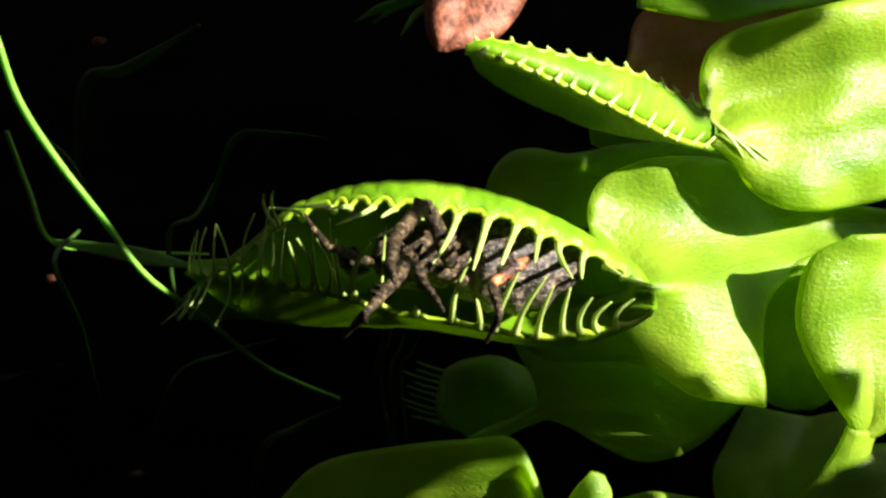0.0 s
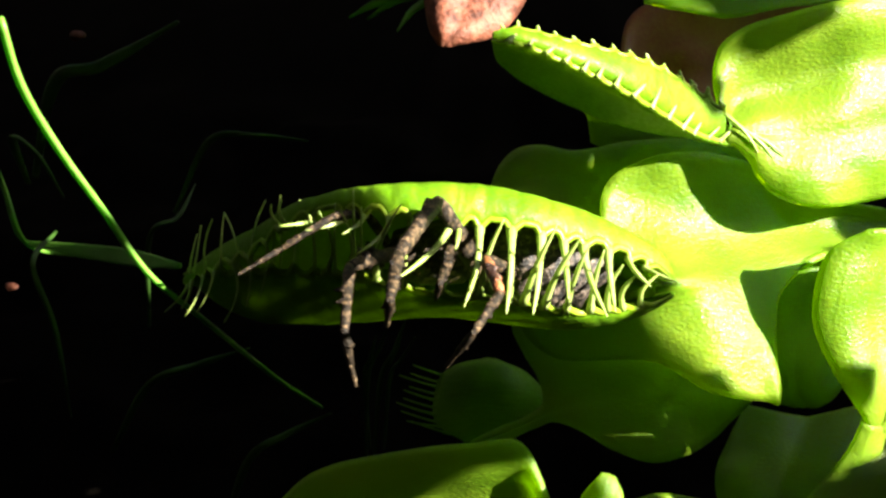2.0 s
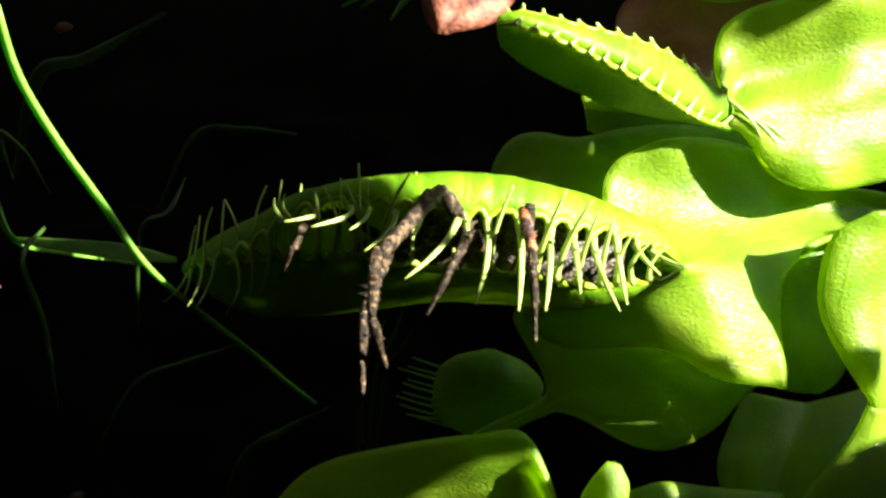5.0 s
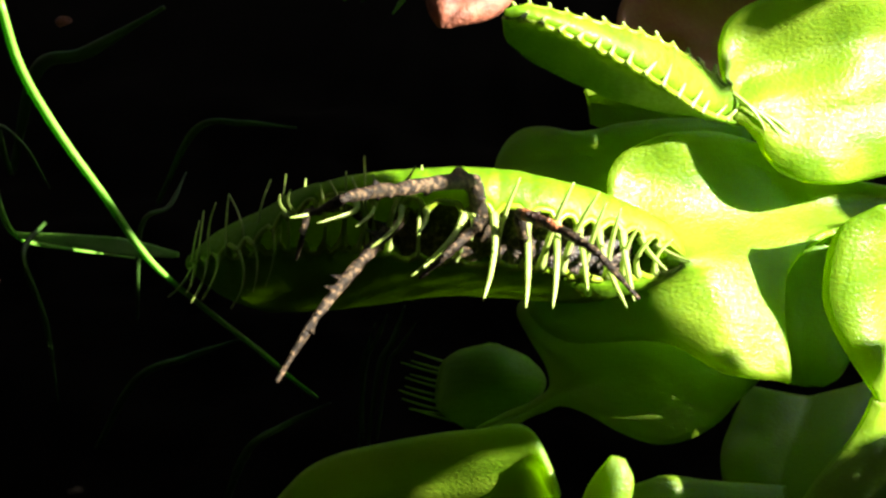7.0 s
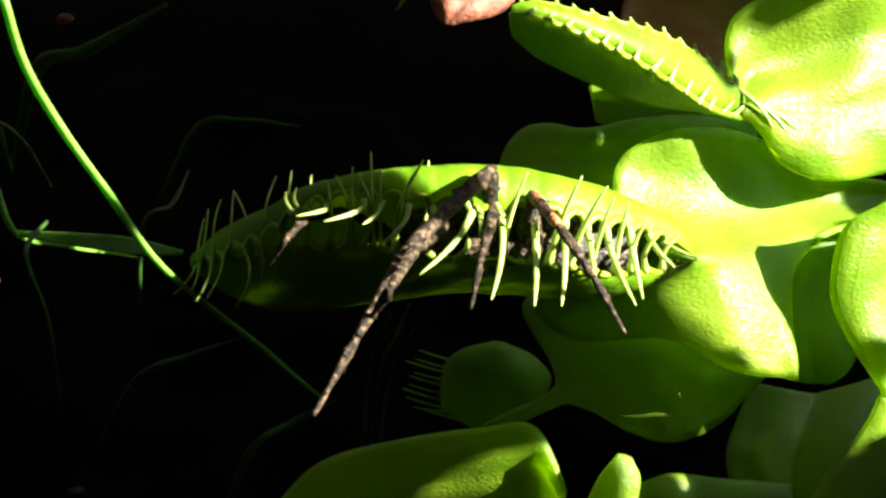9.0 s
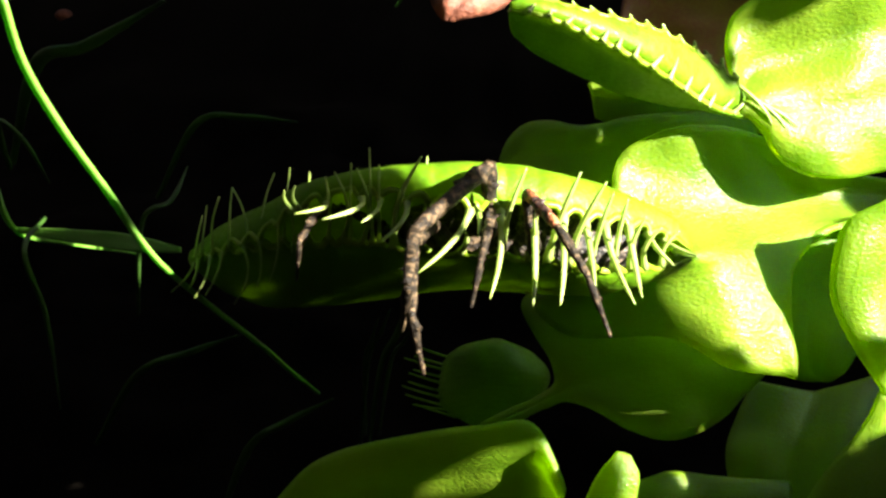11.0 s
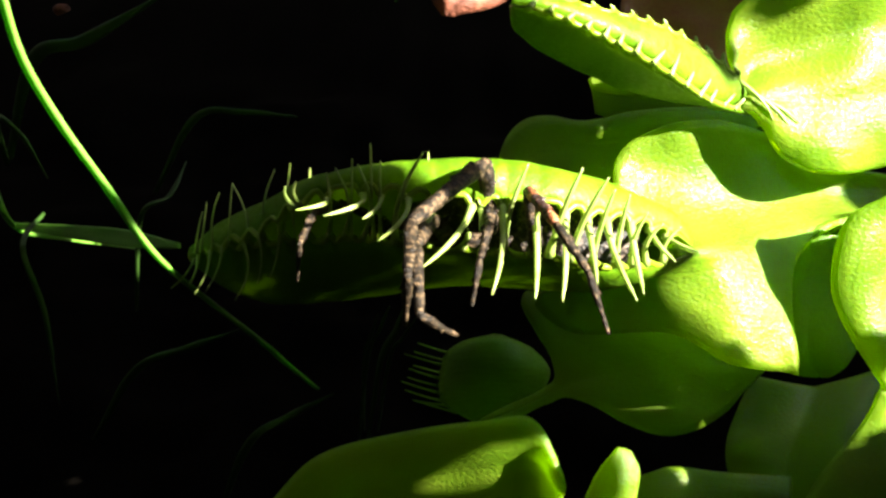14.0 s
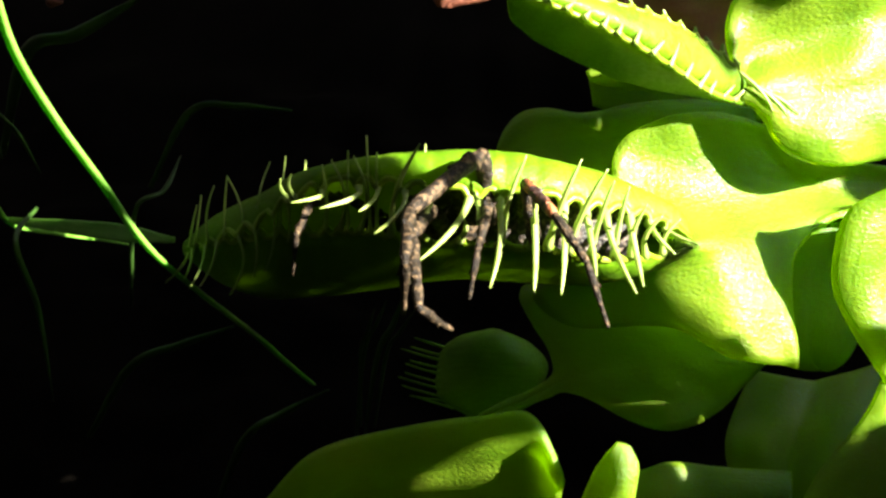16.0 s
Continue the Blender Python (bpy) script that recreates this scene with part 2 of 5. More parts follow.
# large leaf at the rosette's edge
leaf([(32.3, 3.7, 2), (29.4, 1.8, 1), (28.6, -2.5, 0), (30.3, -6.7, -1), (33.1, -10.7, -2), (33.5, -11.6, -3)],
     [(36.6, 3.9, -2), (34.5, 0.9, -1), (33.7, -2.5, -1.2), (34.4, -6.8, -2), (34.8, -10.3, -3), (33.9, -11.7, -3)],
     [(42.6, 3.7, -8), (42.6, -0.4, -6), (42.2, -4.8, -5), (40.4, -8.8, -5), (36.5, -11.3, -4), (34.3, -11.8, -3)],
     0.8, 3, label="sunlit yellow-green leaf stalk with a rolled edge", ruffle=0.35)
# its neck running on to the next trap
leaf([(33, -10.6, -2), (32.2, -13.1, -3), (30.3, -16.1, -4), (28.1, -20.2, -5)],
     [(33.8, -11.1, -2), (32.9, -14, -3), (31.2, -17, -4), (29.4, -20.7, -5)],
     [(35.6, -11.3, -4), (34.7, -14.8, -4), (34.2, -18, -5), (31.9, -21.3, -6)], 0.2, 4)
leaf([(26.6, -21.1, -3), (29.6, -16.4, -3), (33.9, -13, -4), (38.6, -12.6, -7)],
     [(28.3, -22, -3), (32.2, -18.1, -3), (35.6, -15.7, -4), (39.5, -15.3, -7)],
     [(31.6, -23.8, -5), (36, -21.1, -5), (39, -18.7, -6), (41.7, -17.2, -8)], 0.5, 5)
# leaves in the shade behind
leaf([(33.1, 2, -11), (28.6, -0.4, -10), (26.8, -5.2, -9), (27.9, -9.8, -9), (30.5, -10.7, -10)],
     [(33.6, 1.9, -11), (30.9, -1.3, -10), (29.7, -5.5, -9), (29.7, -9.1, -9), (30.9, -10.7, -10)],
     [(37.1, 1, -13), (35.3, -2.8, -12), (35, -6.5, -11), (33.2, -9.7, -10), (31.4, -10.8, -10)], 0.4, 6)
leaf([(3.1, -14.3, -11), (6.1, -12.8, -10.5), (8.5, -11.6, -10), (9.3, -10.5, -9.5), (8.7, -8.7, -9.5), (7.4, -6.7, -9.5), (6.4, -4.6, -10), (7.5, -3.4, -10), (11.9, -3.7, -10), (18.4, -5.5, -10), (26.3, -7.5, -12)],
     [(3.1, -14.6, -11), (6.1, -13.4, -10.5), (8.6, -12.1, -10), (10.2, -11.1, -9.2), (12.2, -10.2, -8.8), (14.5, -9.7, -8.6), (17.2, -9.3, -8.6), (20.5, -9.2, -9), (26.6, -9.4, -12)],
     [(3.1, -15, -11), (6.1, -14, -10.5), (8.7, -12.8, -10), (10.2, -12.2, -9.4), (12.2, -12.9, -9), (14.9, -14.4, -8.6), (17.7, -15.3, -8.6), (20.5, -14.9, -9), (23.1, -13.6, -10), (25.2, -11.7, -11), (26.8, -10.4, -12)], 0.5, 7, label="dark green shaded leaf stalk low in the rosette", ns=60)
# a leaf behind the sprung trap
leaf([(4.6, 5.6, -8.5), (4.5, 7.1, -8), (5.2, 8.9, -7.9), (6.6, 10.2, -7.9), (8.6, 10.5, -8), (10.8, 10.1, -8.2), (12.7, 10.3, -8.6), (15, 10.9, -9), (19.3, 11.4, -10), (26.1, 11.7, -13)],
     [(4.8, 5.3, -8.5), (6, 6.9, -8), (7.8, 7.9, -8), (10.3, 8.2, -8.2), (13.1, 8.5, -8.6), (16.9, 8.8, -9.5), (21.4, 9.2, -11), (26.8, 9.7, -14)],
     [(5.3, 4.8, -8.5), (8, 4.3, -8.5), (11.3, 3.9, -9), (14.6, 4.2, -9.5), (18.6, 5.2, -11), (22.5, 6.2, -12), (27.3, 7.3, -14)], 0.4, 12, label="dark green leaf stalk in the shade behind a trap")
leaf([(27.4, -11.5, -18), (25.6, -14.9, -17), (24.3, -17.5, -15), (25.2, -22.4, -15)],
     [(33.2, -12.6, -19), (31.3, -15.7, -16), (30, -18.5, -15), (28.8, -22.6, -14)],
     [(40.1, -10.7, -20), (38.1, -13.9, -17), (36.9, -17.5, -15), (33.6, -22.6, -14)], 1.0, 8, label="broad shaded leaf stalk with a turned-down edge")
leaf([(13.7, -15.8, -6), (12.4, -17.3, -6), (11.2, -19.6, -6), (10.2, -23.4, -7)],
     [(14.3, -15.9, -6), (13.7, -17.5, -5.5), (13.1, -19.7, -5.5), (12.4, -23.4, -7)],
     [(14.6, -16.1, -6), (15.4, -17.6, -6), (15.1, -20, -6), (14.7, -23.4, -7)], 0.2, 9, label="small leaf tip catching the sun")
leaf([(15.6, -19, -10), (18.6, -18.3, -11), (22.5, -18.8, -12), (29.7, -19.7, -14)],
     [(15.1, -20.8, -10), (18.4, -20.8, -10), (22.3, -21.1, -11), (29.5, -21.5, -13)],
     [(14.7, -24.1, -10), (18.4, -24.1, -10), (22.3, -24.3, -11), (29.5, -24.8, -13)], 0.3, 10)
leaf([(-15.2, -22.2, -14), (-10.6, -17.5, -12), (-3.9, -15.4, -10.5), (3, -14.2, -9), (7.4, -14.1, -9), (9.9, -19.3, -9)],
     [(-13, -24.1, -16), (-8, -20.8, -14.5), (-2.1, -19.6, -13), (3.6, -18.3, -11.5), (7.7, -17.7, -10.5), (9.8, -20.4, -10)],
     [(-11.6, -28.5, -22), (-6.3, -28, -20), (-1.2, -27.3, -19), (3.8, -26.3, -17), (7.6, -25.3, -15), (9.6, -24.3, -13)], 0.8, 11, label="broad leaf stalk lying low, half in sun")
leaf([(12.5, 14.4, -15), (13.5, 14.9, -15), (16.4, 14.2, -15), (22.9, 15.3, -16), (44.5, 13.6, -22)],
     [(12.8, 13.5, -15), (14.9, 13, -15), (18.3, 12.7, -15), (23.9, 12.8, -16), (44.5, 11.5, -22)],
     [(13.1, 11.5, -15), (14.9, 10.9, -15), (19.3, 10.5, -15), (24.9, 10.4, -16), (44.5, 9.4, -22)], 0.3, 13)
leaf([(16.3, 20, -23), (17.3, 24.4, -24), (21.1, 26.7, -25), (27.6, 27.3, -25), (46.9, 26.3, -28)],
     [(16.6, 18.4, -23), (19.9, 20.2, -24), (23.1, 20.7, -24), (28.6, 20.3, -25), (46.9, 19.8, -28)],
     [(17.6, 15.8, -23), (20.8, 14.7, -23), (24.7, 14.3, -24), (29.2, 14.5, -25), (46.9, 14.3, -28)], -0.5, 14, RED, "reddish flushed leaf in the shade")
leaf([(16.7, 23.1, -8), (18.9, 24.6, -8), (23.7, 25.8, -9), (29.5, 25.6, -10), (42.9, 28.1, -18)],
     [(16.7, 22.6, -8), (19.6, 22.7, -7), (23.7, 22.7, -7), (29.2, 23.3, -9), (42.9, 26.1, -18)],
     [(16.7, 22.2, -8), (19.6, 21.4, -7), (23.7, 20.9, -7), (29.2, 22.3, -9), (42.9, 25.1, -18)], 0.3, 15, label="yellow-green leaf with an orange underside")


# ---- traps ----
class Trap:
    """Two lobes on one hinge, the upper first, each a bowl from the hinge over its belly to its rim, with pointed flares where the cilia stand."""

    def __init__(self, name, hinge, bellies, rims, flares, label, flare=0.5, width=0.016, thick=0.4):
        self.ns, self.flares, self.flare, self.width = 181, flares, flare, width
        self.sheets = [[curve(line, self.ns) for line in (hinge, belly, rim)] for belly, rim in zip(bellies, rims)]
        self.base = self.sheets[0][0][self.ns // 2]
        self.thing = anchor(name, self.base, label, "plant trap", "traps of the flytrap")
        self.lobes = []
        for side in (0, 1):
            rows = [[self.place(side, i / (self.ns - 1), j / 18) - self.base for j in range(19)] for i in range(self.ns)]
            v, f = skin(rows[::-1] if side else rows, thick)
            self.lobes.append(part("lobe", mesh_of("lobe", v, f, LOBE, grain_of(self.ns, 19, 4.0, 40.0)), self.thing))

    def place(self, side, s, q):
        i = min(int(s * (self.ns - 1)), self.ns - 2)
        h, b, r = (line[i].lerp(line[i + 1], s * (self.ns - 1) - i) for line in self.sheets[side])
        c = b * 2 - (h + r) / 2
        p = h * (1 - q) ** 2 + c * 2 * q * (1 - q) + r * q * q
        tooth = max((max(0.0, 1 - abs(s - at_s) / self.width) for at_s in self.flares[side]), default=0)
        out = (r - c).normalized()
        dent = 0.12 * noise.noise(p * 0.5) * math.sin(math.pi * min(1.0, q * 1.2))
        return p + out * (self.flare * tooth ** 1.3 * q ** 7) + Vector((0, dent, dent))

    def cilium(self, side, s, tip, bend=0.2, thick=1.0, mat=None, arch=0.4):
        """One cilium from a lobe's rim to where its tip reaches when the trap is shut; bend bows it sideways, arch towards the light."""
        root, tip = self.place(side, s, 1.0), Vector(tip)
        way = tip - root
        bow = Vector((bend, 0, arch * min(1.0, way.length / 4)))
        pts = [root - way.normalized() * 0.25, root + way * 0.33 + bow, root + way * 0.68 + bow * 0.9, tip]
        v, f = tube([p - self.base for p in pts], [0.36 * thick, 0.23 * thick, 0.20 * thick, 0.18 * thick, 0.14 * thick, 0.05], 7, 15)
        part("cilium", mesh_of("cilium", v, f, mat or CILIA), self.lobes[side])

    def rim(self, side, radius):
        """The thickened margin that the cilia grow from."""
        line = [self.place(side, k / 240, 1.0) - self.base for k in range(241)]
        v, f = tube(line, [radius * 0.3] + [radius] * 8 + [radius * 0.3], 7, 481)
        part("rim", mesh_of("rim", v, f, LIP), self.lobes[side], "pale yellow-green rim")


rng = random.Random(4)
# place along the rim, tip, sideways bow and thickness of each cilium
UPPER = [(0.009, (-19.9, -3, 1), 0.3, 0.42), (0.018, (-18.5, -2.8, 1.5), 0.2, 0.5), (0.044, (-17.8, -3.4, 3), 0.3, 0.42), (0.068, (-17, -3.2, 3), 0.3, 0.42), (0.107, (-14.9, -3.8, 3), 0.7, 0.42),
         (0.140, (-13.3, -2.6, 3), 0.3, 0.42), (0.186, (-12.4, -2.2, 3), 0.3, 0.42), (0.221, (-11.1, -1.3, 3), 0.3, 0.42), (0.233, (-10.4, 4, 10), -0.3, 0.6), (0.242, (-9.7, 4.3, 10), -0.3, 0.6),
         (0.282, (-9.6, 2.4, 11), 0.8, 0.75), (0.360, (-7.7, 2, 12), 1, 0.9), (0.401, (-5.2, 1.8, 12), 0.4, 0.8), (0.445, (-4.2, 0.4, 12.5), 0.6, 0.85), (0.485, (-1.2, 1.3, 12), 0.2, 0.9),
         (0.546, (-1.5, -1.4, 14), 0.5, 1), (0.562, (2.3, 0.9, 12), 0.1, 0.8), (0.605, (3, -3, 14), 0.3, 1), (0.661, (5.7, -3.4, 14), 0.1, 1.1), (0.714, (7.4, -3.4, 14), 0.1, 1.05),
         (0.759, (9.7, -2.3, 13), 0, 1), (0.797, (12.2, -3.4, 13), -0.3, 1.05), (0.844, (12.8, -3, 12), -0.1, 1.05), (0.892, (15.6, -1, 8), -0.3, 0.9), (0.935, (17.8, -0.4, 5), -0.2, 0.7)]
LOWER = [(0.015, (-17.6, 2.6, 1), 0, 0.4), (0.026, (-17.2, 3.3, 1.5), 0.1, 0.4), (0.055, (-16, 3.9, 3), -0.2, 0.4), (0.090, (-14.9, 4.4, 4), 0, 0.4), (0.126, (-14.9, 4.5, 4), 0.4, 0.4),
         (0.161, (-11.9, 5.5, 4), -0.3, 0.4), (0.211, (-10.8, 5.9, 4), 0, 0.4), (0.270, (-9.4, 5.6, 4), 0, 0.4), (0.343, (-7.1, 5.2, 10), 0.6, 0.6), (0.318, (-7.7, 4.9, 10), 0.2, 0.6),
         (0.356, (-6, 5.8, 10), 0, 0.5), (0.372, (-5.6, 5.4, 10.5), 0.6, 0.6), (0.386, (-4.8, 6.8, 10), 0, 0.5), (0.395, (-4.1, 5.6, 11), 0, 0.55), (0.416, (-1.3, 6, 13), -0.5, 0.9),
         (0.460, (-1, 6.3, 9), 0, 0.5), (0.517, (1.5, 1.3, 11), 0.2, 0.9), (0.578, (5.4, 5.3, 12.5), -0.3, 0.85), (0.629, (5.9, 2.4, 12), 0.1, 1), (0.661, (8.8, 5, 13), -0.2, 1),
         (0.704, (10.5, 4.4, 12.5), -0.3, 1), (0.750, (11, 3.7, 12), -0.2, 0.9), (0.799, (12.1, 3.4, 11), -0.2, 0.9), (0.836, (13.6, 2.3, 9), -0.4, 0.9), (0.873, (15, 1.6, 7), -0.6, 0.9),
         (0.920, (16.6, 1.4, 5), -0.5, 0.8)]
sprung = Trap("snap_trap", [(-19.6, -0.6, -4), (-13.8, 0, -5), (-8.2, 0.5, -5.5), (-1.9, 0.7, -5), (5.1, 0.9, -4.5), (11.4, 0.5, -2.5), (18.4, -0.2, 0)],
              ([(-19, -0.3, -1), (-16, 1.9, 0), (-12.8, 3.1, 2), (-9.7, 4.3, 4), (-7.3, 4.7, 5), (-4.8, 5.1, 6), (-1.7, 5.5, 6.5), (1.8, 5.7, 6.5), (4.5, 5.6, 6), (7.7, 5.1, 5), (10.6, 4.5, 4), (13.6, 3.5, 2.5), (16.7, 2.1, 1.5), (18.2, 0.2, 1)],
               [(-19.2, -0.8, -2), (-16.4, -2.9, -2), (-13.3, -4, -1.5), (-10.3, -4, -0.5), (-6.9, -3.7, 0), (-3.5, -3.2, 0.5), (0.7, -2.6, 1), (4.8, -2.8, 1), (8.1, -3, 1), (11, -2.9, 1), (13.9, -2.3, 1.2), (16.3, -1.4, 1.4), (18.3, -0.5, 0.8)]),
              ([(-18.8, -0.4, 0), (-15.5, 0.6, 3), (-12.4, 1.7, 5), (-9.8, 3.4, 7), (-7, 4.1, 8), (-4.7, 4.2, 9), (-1.6, 3.8, 10), (1.7, 3.4, 10), (4.3, 3.3, 9.5), (7.4, 3, 9), (10.2, 2.5, 7.5), (13.2, 2.1, 5.5), (15.9, 1.3, 3.5), (18, 0, 2)],
               [(-18.8, -0.6, 0), (-15.6, -0.2, 2.5), (-12.5, 0.2, 4), (-10, 0.4, 5), (-7.2, 0.3, 6), (-3.2, 0, 7), (0.6, -0.3, 8), (4.4, -0.5, 8.5), (7.4, -0.8, 8.5), (10.2, -1.3, 7.5), (13.2, -1.4, 5.5), (15.9, -1.2, 3.5), (18, -0.4, 2)]),
              ([c[0] for c in UPPER], [c[0] for c in LOWER]),
              "bright green snap trap closed round a spider, pale cilia interlocked", 0.75)
for side, row in enumerate((UPPER, LOWER)):
    for s, tip, bend, thick in row:
        sprung.cilium(side, s, tip, bend, thick)
    sprung.rim(side, 0.24)

STUBS = [[0.05 + 0.93 * (k + 0.5 * side + rng.uniform(-0.12, 0.12)) / 14 for k in range(14)] for side in (0, 1)]
SEAM = [(4.5, 15.7, 10.5), (6.1, 15.5, 10.4), (8.2, 14.9, 9.7), (10.4, 14.1, 8.7), (12.5, 13.35, 7.5), (14.7, 12.5, 5.9), (17.1, 11.6, 3.4), (19.3, 10.8, 1), (21.3, 10.4, -0.9), (23, 10.2, -1.9)]
closed = Trap("snap_trap", [(4.7, 16, 9.4), (6.2, 15.9, 6.8), (8.2, 15.3, 4.2), (10.4, 14.8, 2.6), (12.5, 14.2, 1.2), (14.7, 13.6, -0.2), (17.1, 12.7, -1.6), (19.2, 12, -2.6), (21.3, 11.3, -3.2), (23.1, 10.7, -2.6)],
              ([(u, v + 0.3, w - 0.5) for u, v, w in SEAM],
               [(4.6, 16.3, 8), (5.2, 15.1, 5), (7.4, 13.8, 3.5), (10.2, 12.6, 2.5), (13, 11.6, 1.4), (15.6, 11.1, 0.4), (18.4, 10.8, -0.8), (20.7, 10.5, -1.8), (22.1, 10.3, -2.2), (23.2, 10.1, -2.2)]),
              ([(4.5, 16.3, 10), (6.2, 16.6, 9.5), (8.4, 16.3, 8.7), (10.7, 15.95, 7.6), (12.8, 15.7, 6.4), (15, 15.35, 4.9), (17.4, 14.75, 2.7), (19.4, 13.9, 0.9), (21.5, 12.8, -0.6), (23.3, 11.3, -1.8)], SEAM),
              STUBS, "closed yellow-green snap trap with a zigzag row of short cilia", 0.45, 0.02)
for s in STUBS[0]:
    closed.cilium(0, s, closed.place(0, s, 1.0) + Vector((rng.uniform(-0.3, 0.0), rng.uniform(0.15, 0.5), rng.uniform(0.2, 0.5))), 0.0, rng.uniform(0.6, 0.8), None, 0.1)
for s in STUBS[1]:
    over = closed.place(0, min(1.0, s + 0.02), rng.uniform(0.72, 0.86))
    closed.cilium(1, s, over + Vector((rng.uniform(-0.2, 0.2), 0, rng.uniform(0.15, 0.35))), 0.0, rng.uniform(0.6, 0.85), None, 0.35)
for side in (0, 1):
    closed.rim(side, 0.2)
for s, tip in ((0.93, (24.8, 9.3, -1.4)), (0.965, (25.9, 9.1, -1.6)), (0.99, (26.8, 9.3, -1.8))):
    closed.cilium(0, s, tip, 0.3, 0.6)

FRINGE = [0.3 + 0.06 * k for k in range(10)]
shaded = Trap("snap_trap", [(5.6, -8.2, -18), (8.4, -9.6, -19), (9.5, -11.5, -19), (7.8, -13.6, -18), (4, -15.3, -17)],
              ([(4.7, -7.8, -16), (4.7, -8.3, -15), (4.9, -10.6, -14.5), (4.2, -12.9, -15), (3.5, -15, -16)], [(5.3, -8.5, -20), (5, -9.9, -23), (5.6, -12, -23), (5, -14.2, -22), (3.7, -15.6, -18)]),
              ([(4.2, -7.9, -17), (0.8, -8.8, -16), (-0.2, -11, -16), (0, -13.5, -16), (2.8, -15.2, -16.5)], [(4.3, -8.2, -19), (0.8, -9.3, -18.5), (-0.1, -11.4, -18.5), (0.2, -14, -18.5), (2.8, -15.6, -18)]),
              (FRINGE, FRINGE), "dark green shut snap trap low in the shade", 0.2, 0.04)
# these cilia take the darker lobe green, shade put into their colour
for k, s in enumerate(FRINGE):
    root = shaded.place(k % 2, s, 1.0)
    shaded.cilium(k % 2, s, root + Vector((rng.uniform(-3.4, -2.4), rng.uniform(0.5, 1.1), rng.uniform(0.3, 1.0))), 0.0, 0.45, LOBE)


# ---- spider ----
SPOT = (7.2, 0.4, 2)
spider = anchor("spider", SPOT, "mottled grey-brown spider caught in the trap, legs reaching out", "spider")


def body(name, centre, radii, mat, bumps, label=""):
    bm = bmesh.new()
    bmesh.ops.create_icosphere(bm, subdivisions=4, radius=1.0)
    for v in bm.verts:
        n = v.co.copy()
        ring = 0.06 * math.sin(n.x * 15)
        v.co = Vector((n.x * radii[0], n.y * radii[1], n.z * radii[2])) * (1 + ring * bumps + 0.08 * bumps * noise.noise(n * 4))
        v.co *= MM
    data = bpy.data.meshes.new(name)
    bm.to_mesh(data)
    bm.free()
    data.materials.append(mat)
    data.polygons.foreach_set("use_smooth", [True] * len(data.polygons))
    ob = part(name, data, spider, label)
    ob.location = (Vector(centre) - Vector(SPOT)) * MM
    return ob


abdomen = body("abdomen", (8.9, 1.0, 1.6), (5.0, 4.0, 3.8), ABDOMEN, 1.0, "dark grey ridged abdomen")
cephalothorax = body("cephalothorax", (0.6, 1.4, 3.5), (3.8, 2.4, 2.8), SPIDER, 0.6)


for x, y, w, r in ((676, 392, 4.6, 0.28), (684, 404, 5.0, 0.34), (696, 412, 5.2, 0.34), (708, 418, 5.0, 0.28)):
    body("eye", ((x - 784) / 25.6, (441 - y) / 25.6, w), (r, r, r), EYE_BLACK, 0, "glossy black eye")
for x, y in ((664, 416), (680, 428)):
    body("chelicera", ((x - 784) / 25.2, (441 - y) / 25.2, 3.6), (1.0, 0.6, 0.7), SPIDER, 0.5)


def limb_mesh(name, length, r0, r1, mat, spines):
    """A leg segment along its z axis: swollen at the joints, with small spines."""
    pts = [(0, 0, 0), (0, 0.05 * length * 0.3, length * 0.33), (0, 0.04 * length * 0.3, length * 0.66), (0, 0, length)]
    v, f = tube([Vector(p) for p in pts], [r0 * 0.75, r0, r0 * 0.93, (r0 + r1) / 2, r1, r1 * 1.08, r1 * 0.8], 10, 24)
    r = random.Random(int(length * 10))
    for k in range(spines):
        i = r.randrange(30, 200)
        axis = Vector((0, 0, v[i].z))
        v[i] = axis + (v[i] - axis) * 1.6 + Vector((0, 0, 0.25 * MM))
    return mesh_of(name, v, f, mat)


def make_leg(lengths, thick, mats):
    out = {}
    rr = [(0.62, 0.5), (0.5, 0.42), (0.4, 0.3), (0.3, 0.16)]
    for name, length, (a, b), mat, spines in zip(("femur", "tibia", "metatarsus", "tarsus"), lengths, rr, mats, (5, 9, 9, 3)):
        out[name] = part(name, limb_mesh(name, length, a * thick, b * thick, mat, spines), spider)
    return out


leg_a = make_leg((5.82, 8.34, 6.8, 5.24), 1.1, (SPIDER,) * 4)
leg_b = make_leg((4.6, 6.5, 6.5, 4.6), 1.05, (SPIDER,) * 4)
leg_c = make_leg((4.6, 4.6, 3.6, 3.0), 0.85, (SPIDER,) * 4)
leg_d = make_leg((4.14, 4.14, 4.14, 4.14), 0.85, (SPIDER, RUST, SPIDER, SPIDER))
leg_e = make_leg((5.5, 5.0, 4.0, 3.4), 0.7, (SPIDER,) * 4)


def limb(ax, ay, az, bx, by, bz):
    """The pose of a leg segment from one joint to the next, in the spider's space."""
    a, b = Vector((ax, ay, az)), Vector((bx, by, bz))
    turn = Vector((0, 0, 1)).rotation_difference(Vector((0, -1, 0)))
    turn = Vector((0, -1, 0)).rotation_difference((b - a).normalized()) @ turn
    return Matrix.Translation((a - Vector(SPOT)) * MM) @ turn.to_matrix().to_4x4()


